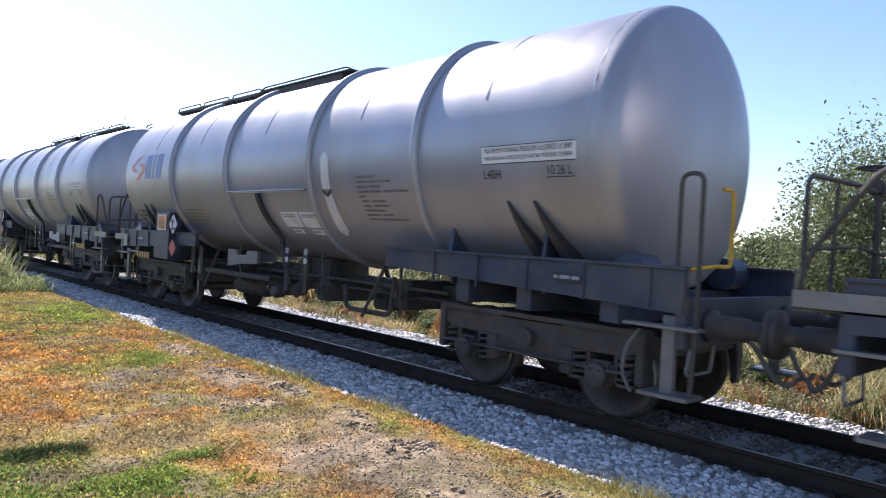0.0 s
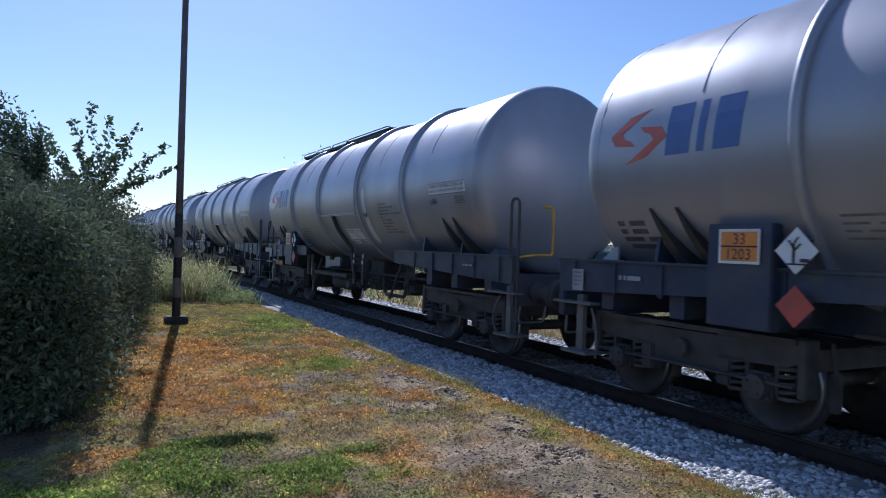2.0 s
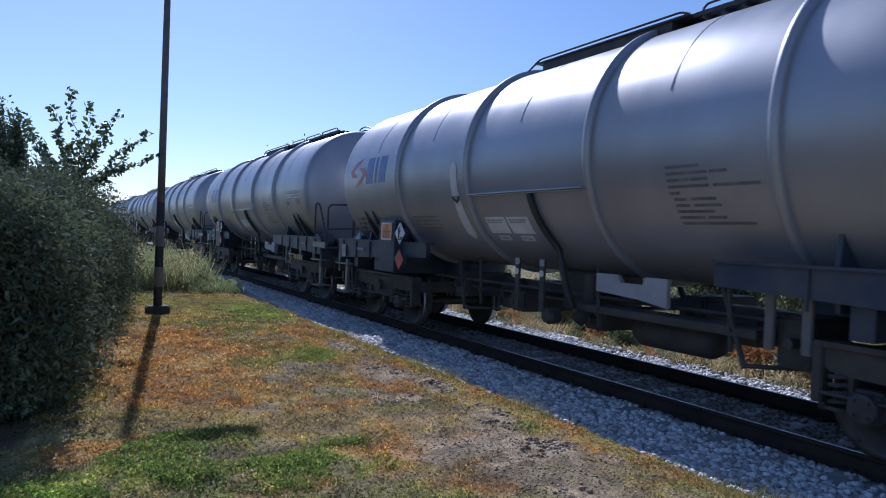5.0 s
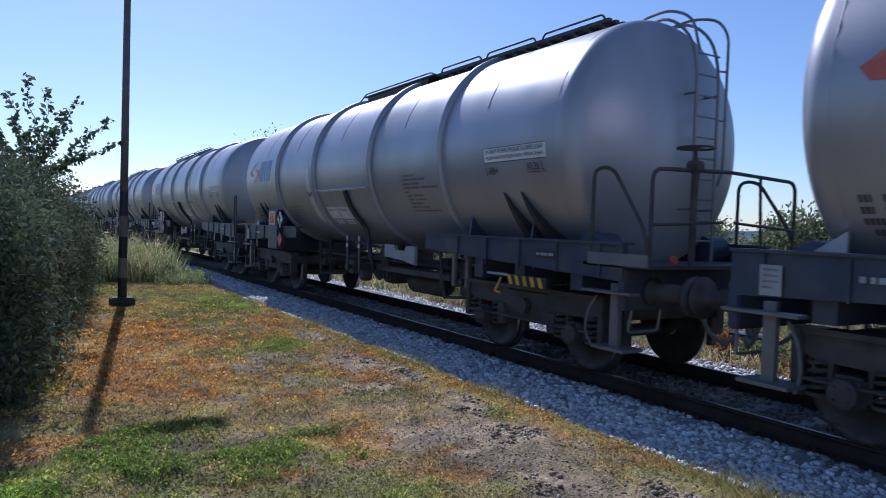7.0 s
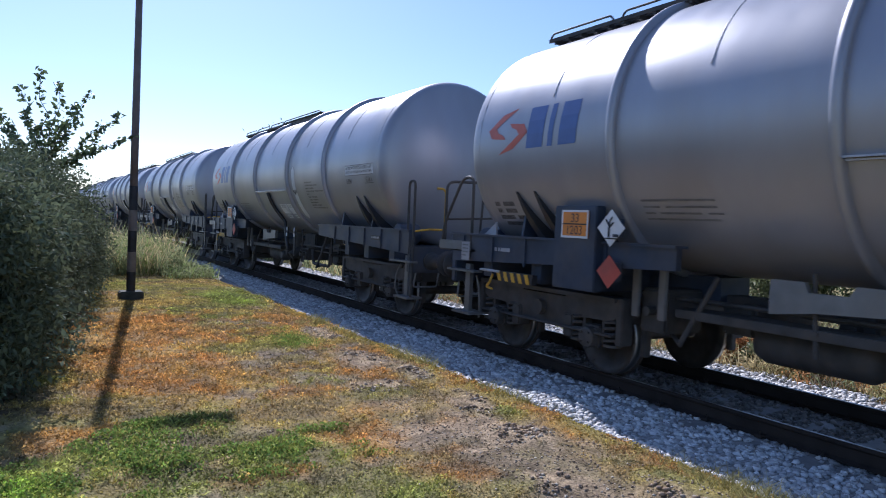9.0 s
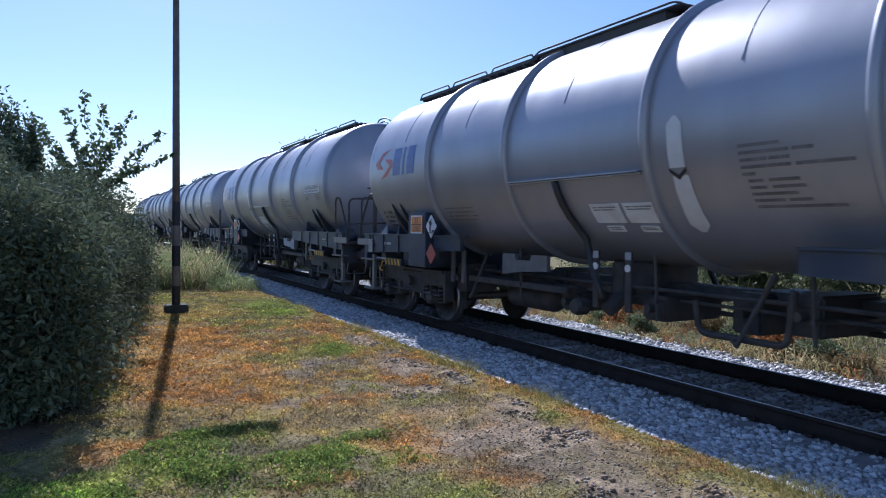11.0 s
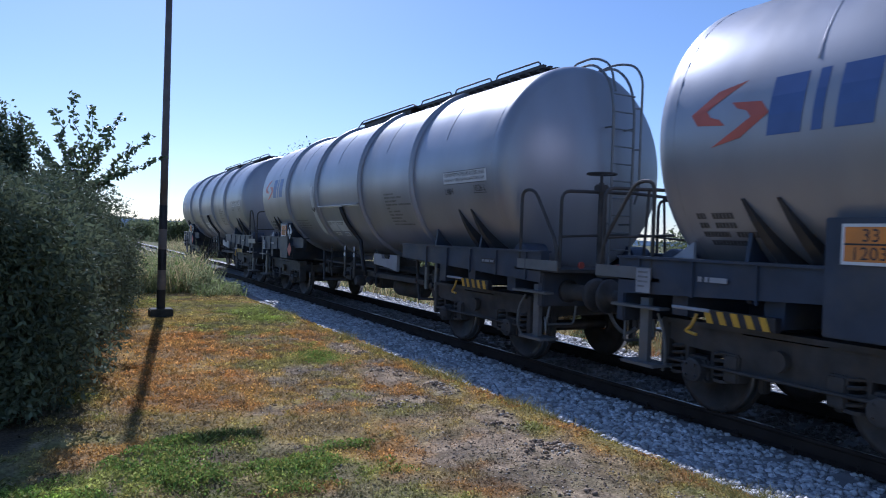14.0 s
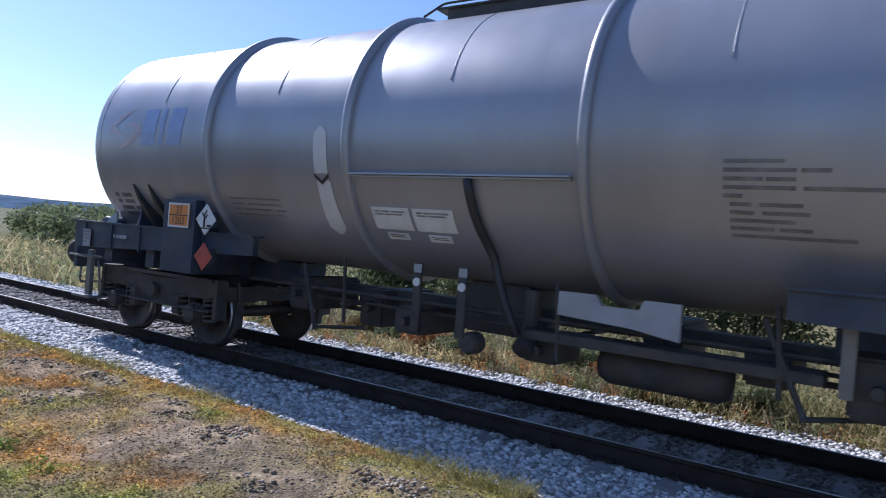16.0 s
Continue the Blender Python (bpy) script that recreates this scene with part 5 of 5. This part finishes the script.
def make_sleepers():
    bm = bmesh.new()
    prism(bm, [(-0.13, -0.17), (0.13, -0.17), (0.115, 0.0), (0.105, 0.008), (-0.105, 0.008), (-0.115, 0.0)], "x", -1.25, 1.25)
    me = mesh_of("sleeper", bm, CONCRETE)
    bed = tagged(new("sleepers"), "weathered concrete sleepers in the ballast", "sleeper", kind="structure")
    for k in range(-20, 150):
        ob = new("sleeper", me)
        ob.parent = bed
        ob.location = (TRACK_X, k * 0.6 + 0.3, -0.034)


make_sleepers()


# ---------------------------------------------------------------- plants
def branch(bm, a, b, r0, r1, bend=0.12, n=4):
    a, b = Vector(a), Vector(b)
    pts = [a + (b - a) * (i / n) + Vector((random.uniform(-1, 1), random.uniform(-1, 1), 0)) * bend * math.sin(math.pi * i / n) for i in range(n + 1)]
    for i in range(n):
        rod(bm, pts[i], pts[i + 1], r0 + (r1 - r0) * i / n, 6, r0 + (r1 - r0) * (i + 1) / n)
    return pts


def make_shrub(name, at, rx, ry, h, count, leaf, mat, label, category="bush", lumps=14, low=0.0, seed=1, group="", long=1.8, spiky=0.0):
    """A bush: a few stems and a crown of many leaves in overlapping uneven lumps."""
    global rng
    rng = np.random.default_rng(seed)
    random.seed(seed)
    ob = tagged(new(name), label, category, group)
    ob.location = at
    bm = bmesh.new()
    for k in range(5):
        a = k * 1.3 + seed
        branch(bm, (0.08 * math.cos(a), 0.08 * math.sin(a), -0.15), (rx * 0.5 * math.cos(a), ry * 0.5 * math.sin(a), h * 0.7), 0.035, 0.008)
    part("stem", bm, BARK, ob)
    P, O, S = [], [], []
    for k in range(lumps):
        u = (k + 0.5) / lumps
        a = rng.random() * math.tau
        rr = math.sqrt(rng.random()) * 0.62
        zc = low * h + (h * (1 - low)) * (0.12 + 0.72 * rng.random())
        taper = 1.0 if zc < 0.55 * h else 1.0 - 0.75 * (zc / h - 0.55) / 0.45
        c = np.array((rx * rr * math.cos(a) * taper, ry * rr * math.sin(a) * taper, zc))
        rad = np.array((rx * 0.52, ry * 0.52, h * 0.20)) * (0.75 + 0.5 * rng.random())
        n = count // lumps
        d = rng.standard_normal((n, 3))
        d /= np.linalg.norm(d, axis=1, keepdims=True)
        ragged = 1 + 0.13 * rng.standard_normal((n, 1)) * (rng.random((n, 1)) < 0.3)
        q = c + d * rad * (rng.random((n, 1)) ** 0.30) * ragged
        if spiky:
            q[:, 2] += spiky * np.maximum(d[:, 2], 0) * rng.random(n) ** 3
        P.append(q), O.append(d)
    P, O = np.concatenate(P), np.concatenate(O)
    keep = P[:, 2] > 0.02
    P, O = P[keep], O[keep]
    v, f = leaf_cloud(P, O, leaf * (0.6 + 0.8 * rng.random(len(P))), long)
    crown = new("crown", raw("crown", v, f, mat))
    crown.parent = ob
    return ob


# dark hedge beside the lawn
HEDGE = ((-0.34, 7.75, 0.86, 0.9, 2.25), (-1.6, 9.0, 0.9, 1.0, 2.9), (-0.24, 9.2, 0.95, 1.0, 2.40), (-0.14, 10.8, 1.0, 1.1, 2.50), (0.02, 12.5, 1.05, 1.1, 2.80), (0.30, 14.2, 1.05, 1.2, 2.75), (-1.0, 10.4, 0.8, 1.1, 3.0), (-1.5, 12.4, 1.0, 1.2, 3.3), (0.62, 16.4, 1.05, 1.3, 2.60), (0.90, 18.6, 1.0, 1.4, 2.2))
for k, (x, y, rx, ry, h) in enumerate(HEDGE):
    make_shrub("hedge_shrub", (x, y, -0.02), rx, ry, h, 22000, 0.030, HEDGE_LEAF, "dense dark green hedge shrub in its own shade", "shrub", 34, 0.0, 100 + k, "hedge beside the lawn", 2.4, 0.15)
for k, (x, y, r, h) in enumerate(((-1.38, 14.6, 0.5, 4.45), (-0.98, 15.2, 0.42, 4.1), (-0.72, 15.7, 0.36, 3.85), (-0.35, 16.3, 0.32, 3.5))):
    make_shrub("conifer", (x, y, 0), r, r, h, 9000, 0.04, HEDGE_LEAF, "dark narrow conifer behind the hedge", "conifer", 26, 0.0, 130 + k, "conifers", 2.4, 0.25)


def make_leafy_tree(at, label):
    """An open young tree: a thin trunk, a fan of long shoots, and single leaves along them."""
    global rng
    rng = np.random.default_rng(5)
    random.seed(5)
    ob = tagged(new("young_tree"), label, "tree")
    ob.location = at
    bm = bmesh.new()
    fork = Vector((0.0, 0.0, 2.55))
    branch(bm, (0, 0, -0.1), fork, 0.05, 0.03)
    P, D = [], []
    fan = ((-0.1, 1.75), (0.15, 1.45), (0.7, 1.45), (0.45, 1.2), (1.2, 1.12), (0.85, 0.85), (1.35, 0.62), (-0.45, 1.4), (-0.95, 1.2), (-0.8, 0.95), (-0.35, 0.9), (0.3, 0.75), (-0.6, 0.5), (0.8, 0.35))
    for k, (dx, dz) in enumerate(fan):
        tip = fork + Vector((dx, random.uniform(-0.7, 0.7), dz))
        start = fork + Vector((dx * 0.08, 0, 0.1 * (k % 4) - 0.2))
        pts = branch(bm, start, tip, 0.011, 0.003, 0.10, 7)
        way = (tip - start).normalized()
        n = 85
        for i in range(n):
            u = 0.12 + 0.88 * (i + random.random()) / n
            j = min(int(u * 7), 6)
            m = pts[j].lerp(pts[j + 1], u * 7 - j)
            out = Vector((random.uniform(-1, 1), random.uniform(-1, 1), random.uniform(-0.5, 0.4))).normalized()
            P.append(m + out * random.uniform(0.03, 0.10)), D.append(out * 1.6 + way * 0.5)
    part("trunk", bm, BARK, ob)
    P, D = np.array(P), np.array(D)
    v, f = leaf_cloud(P, D * 0.7, 0.046 + 0.034 * rng.random(len(P)), 1.8, 0.35)
    crown = new("crown", raw("crown", v, f, TREE_LEAF))
    crown.parent = ob
    return ob


make_leafy_tree((0.35, 13.8, 0), "young broadleaf tree rising out of the hedge")


def weed_patch(name, x0, x1, y0, y1, n, h, label, seed, colours, width=0.012, gate=0.0):
    """Tall stems with narrow leaves and seed heads."""
    global rng
    rng = np.random.default_rng(seed)
    x, y = x0 + (x1 - x0) * rng.random(n), y0 + (y1 - y0) * rng.random(n)
    keep = fbm(x, y, 1.6, seed) > gate
    x, y = x[keep], y[keep]
    pos = np.stack([x, y, ground_z(x, y) - 0.02], -1)
    pick = np.clip((fbm(x, y, 1.3, seed + 3) - 0.3) / 0.4 * len(colours), 0, len(colours) - 1e-3)
    col = np.array(colours)[np.clip(pick + rng.standard_normal(len(x)) * 0.5, 0, len(colours) - 1).astype(int)]
    hh = h * (0.4 + 0.9 * fbm(x, y, 1.0, seed + 5)) * (0.5 + 0.7 * rng.random(len(x)))
    v, f, t = blades(pos, hh, np.full(len(x), width), col * (0.7 + 0.6 * rng.random((len(x), 1))), 0.55)
    # small leaves up the stems
    k = rng.integers(0, len(x), len(x) * 2)
    u = rng.random(len(k)) ** 0.7
    p2 = pos[k] + np.stack([rng.standard_normal(len(k)) * 0.05, rng.standard_normal(len(k)) * 0.05, hh[k] * u], -1)
    v2, f2 = leaf_cloud(p2, rng.standard_normal((len(k), 3)), np.full(len(k), width * 1.8), 3.0, 0.0)
    v, f, t = np.concatenate([v, v2]), np.concatenate([f, f2 + len(v)]), np.concatenate([t, np.repeat(col[k] * (0.7 + 0.6 * rng.random((len(k), 1))), 4, 0)])
    return tagged(new(name, raw(name, v, f, WEED, t)), label, "weeds", kind="stuff")


STRAW, OLIVE, RUST, SAGE, LEAF, DUN = (0.52, 0.43, 0.23), (0.27, 0.26, 0.11), (0.48, 0.25, 0.10), (0.29, 0.32, 0.16), (0.22, 0.29, 0.09), (0.30, 0.25, 0.17)
weed_patch("tall_weeds", 1.6, 4.2, 21.0, 27.5, 5200, 1.05, "tall green and straw-coloured weeds at the lawn's end", 201, [SAGE, STRAW, LEAF, SAGE, STRAW], 0.02)
weed_patch("low_weeds", 3.4, 4.9, 20.0, 26.0, 1500, 0.4, "low green weeds beside the ballast", 202, [LEAF, SAGE], 0.02)
weed_patch("tall_weeds", 0.6, 3.6, 27.5, 60.0, 5000, 0.8, "tall green and straw-coloured weeds beside the line", 203, [SAGE, STRAW, SAGE], 0.03)
weed_patch("trackside_weeds", 8.85, 10.9, -5.0, 16.0, 26000, 0.30, "dry rust, dun and olive weeds beyond the track", 204, [DUN, OLIVE, SAGE, DUN, RUST, OLIVE, STRAW], 0.014, 0.40)
weed_patch("tall_straw", 9.2, 10.6, -5.0, 3.2, 6500, 0.75, "tall dry straw beyond the track", 207, [OLIVE, STRAW, SAGE, STRAW], 0.012, 0.36)
weed_patch("trackside_weeds", 10.4, 15.0, -6.0, 24.0, 13000, 0.85, "dry straw and sage weeds behind the track", 205, [SAGE, DUN, OLIVE, STRAW], 0.02, 0.30)
weed_patch("trackside_weeds", 8.8, 15.0, 16.0, 70.0, 13000, 1.0, "dry straw and sage weeds along the line", 206, [SAGE, STRAW, OLIVE, STRAW], 0.03, 0.30)

# bushes and trees beyond the track
for k in range(30):
    make_shrub("low_bush", (9.35 + (k * 7 % 6) * 0.24, -2.4 + k * 0.66, -0.16), 0.34 + (k % 3) * 0.13, 0.48, 0.34 + (k * 5 % 4) * 0.11, 2400, 0.028, (BUSH_LEAF, BUSH_LEAF, DRY_LEAF, BUSH_LEAF, RUST_LEAF)[k % 5], ("low straggly grey-green bush beyond the track", "low dry brown bush beyond the track", "low rust-coloured bush beyond the track")[(0, 0, 1, 0, 2)[k % 5]], "bush", 10, 0.0, 360 + k, "low bushes beyond the track", 2.6, 0.12)
make_shrub("trackside_bush", (10.6, 34.0, -0.3), 2.7, 2.5, 5.0, 34000, 0.06, HEDGE_LEAF, "large dark bush with upright shoots beside the line", "bush", 44, 0.0, 301, "", 2.6, 2.2)
make_shrub("tree", (15.2, 4.7, -0.5), 2.0, 2.0, 4.5, 36000, 0.040, BUSH_LEAF, "airy grey-green tree behind the track", "tree", 40, 0.05, 302, "trees behind the track", 2.2, 1.2)
FAR_BUSHES = ((15.5, 9.2, 1.7, 2.9), (15.0, 11.8, 1.4, 2.5), (17.0, 7.0, 1.5, 3.0), (18.0, 14.5, 2.2, 3.0), (16.0, 2.4, 1.6, 4.3), (16.5, -0.6, 2.0, 4.2), (17.5, 19.0, 2.5, 2.6), (15.0, 25.0, 2.5, 2.4))
for k, (x, y, r, h) in enumerate(FAR_BUSHES):
    make_shrub("trackside_bush", (x, y, -0.5), r, r, h, 15000, 0.052, BUSH_LEAF, "grey-green bush behind the track", "bush", 24, 0.0, 310 + k, "bushes behind the track", 2.0, 0.25)
for k, (x, y) in enumerate(((21, 42), (25, 52), (30, 58), (36, 64), (27, 47), (40, 78), (33, 70), (46, 82), (52, 90), (19, 36))):
    make_shrub("far_bush", (x, y, -0.5), 2.6, 2.6, 2.2 + (k * 5 % 4) * 0.35, 3200, 0.15, BUSH_LEAF, "low green bush far behind the track", "bush", 12, 0.0, 400 + k, "bushes far along the line", 1.8, 0.4)
for k in range(14):
    y = 45 + k * 9.5
    make_shrub("far_bush", (13.5 + (k * 7 % 5) * 1.8, y, -0.5), 3.2, 3.6, 3.0 + (k * 5 % 4) * 0.5, 3800, 0.19, BUSH_LEAF, "low green bush far along the line", "bush", 14, 0.0, 330 + k, "bushes far along the line", 1.8, 0.5)


# ---------------------------------------------------------------- pole, fence, distance
def make_pole():
    x, y = 1.97, 15.65
    pole = tagged(new("lamp_pole"), "tall slim brown pole with black and pale bands, concrete foot", "lamp pole")
    pole.location = (x, y, 0)
    bm = bmesh.new()
    rod(bm, (0, 0, 0.10), (0.0, 0, 7.75), 0.085, 16, 0.062)
    tube(bm, rounded([(0, 0, 7.7), (0.25, 0, 7.82), (0.62, 0, 7.82)], 0.1), 0.03, 8)
    part("mast", bm, POLE_PAINT, pole, smooth=True)
    for z0, z1, mat in ((0.10, 0.56, INK), (0.56, 0.98, PALE), (0.98, 1.42, INK), (1.42, 1.85, PALE), (1.85, 2.35, INK)):
        bm = bmesh.new()
        rod(bm, (0, 0, z0), (0, 0, z1), 0.089 - z0 * 0.003, 16, 0.089 - z1 * 0.003)
        part("painted_band", bm, BAND if mat is PALE else mat, pole, "dull pale band" if mat is PALE else "black band")
    bm = bmesh.new()
    box(bm, -0.23, 0.23, -0.2, 0.2, -0.05, 0.16, 0.02)
    part("concrete_foot", bm, FOOT, pole, "dark concrete foot")
    bm = bmesh.new()
    box(bm, 0.50, 1.15, -0.14, 0.14, 7.76, 7.90, 0.05)
    part("lamp_head", bm, GREY, pole, "flat grey lamp head")


BAND = material("dirty_pale_band", (0.22, 0.19, 0.17), 0.7, 0.0, 0.2, 6, 0.0, 50, (0.1, 0.08, 0.07), 0.5, 4)
FOOT = material("dark_mossy_concrete", (0.07, 0.072, 0.06), 0.9, 0.0, 0.3, 9, 0.3, 40)
make_pole()


def make_fence():
    fence = tagged(new("wire_fence"), "low grey wire mesh fence with round posts", "fence")
    line = [(-0.66, 6.6), (-1.15, 9.6), (-1.6, 12.6)]
    for x, y in line:
        bm = bmesh.new()
        rod(bm, (x, y, -0.1), (x, y, 1.12), 0.035, 14)
        lathe = rod(bm, (x, y, 1.12), (x, y, 1.16), 0.04, 14, 0.012)
        part("post", lathe, GREY, fence, "grey round post with a cap")
    bm = bmesh.new()
    (xa, ya), (xb, yb) = line[0], line[-1]
    for z in (0.08, 0.55, 1.05):
        rod(bm, (xa, ya, z), (xb, yb, z), 0.004, 5)
    n = 70
    for k in range(n):
        for s in (-1, 1):
            u0, u1 = k / n, (k + s * 13) / n
            if 0 <= u1 <= 1:
                rod(bm, (xa + (xb - xa) * u0, ya + (yb - ya) * u0, 0.06), (xa + (xb - xa) * u1, ya + (yb - ya) * u1, 1.05), 0.0022, 4)
    part("wire_mesh", bm, GREY, fence, "thin diamond wire mesh")


make_fence()


def make_hills():
    """A low wooded ridge on the horizon, far beyond the fields."""
    v, f = [], []
    n = 220
    for i in range(n + 1):
        a = math.tau * i / n
        r = 1900 + 250 * math.sin(3 * a + 1)
        h = 24 + 7 * math.sin(5 * a) + 5 * math.sin(11 * a + 2) + 2.5 * math.sin(37 * a)
        for rr, z in ((r - 260, -1.0), (r - 120, h * 0.6), (r, h), (r + 300, -2)):
            v.append((rr * math.sin(a), rr * math.cos(a), z))
    for i in range(n):
        for k in range(3):
            a = i * 4 + k
            f.append((a, a + 4, a + 5, a + 1))
    tagged(new("backdrop", raw("backdrop", v, f, HILL, None, True)), "low wooded ridge on the horizon, tinted blue for haze", "hills", kind="structure")


make_hills()


# ---------------------------------------------------------------- movement
def motions():
    for k, w in WAGONS.items():
        walk(w, [(t, pose(TRACK_X, wagon_y(k, t), RAIL_TOP)) for t in (0.0, 4.0, 8.0, 12.0, 16.0)])
    # all wheels roll alike: the turn of one wheelset ahead and one behind in a bogie serves every copy
    first = {}
    for w in WAGONS.values():
        for o in w.children_recursive:
            if "row" not in o:
                continue
            r = o["row"]
            if r not in first:
                first[r] = o
                y = -AXLE if r == 0 else AXLE
                turn = math.degrees(SPEED / FPS / WHEEL_R)
                walk(o, [(i / FPS, pose(0, y, WHEEL_R, turn * i, 0, 0)) for i in range(16 * FPS + 1)])
            elif o.animation_data is None or o.animation_data.action != first[r].animation_data.action:
                o.rotation_mode = "QUATERNION"
                o.animation_data_create()
                o.animation_data.action = first[r].animation_data.action
                o.animation_data.action_slot = first[r].animation_data.action_slot


motions()
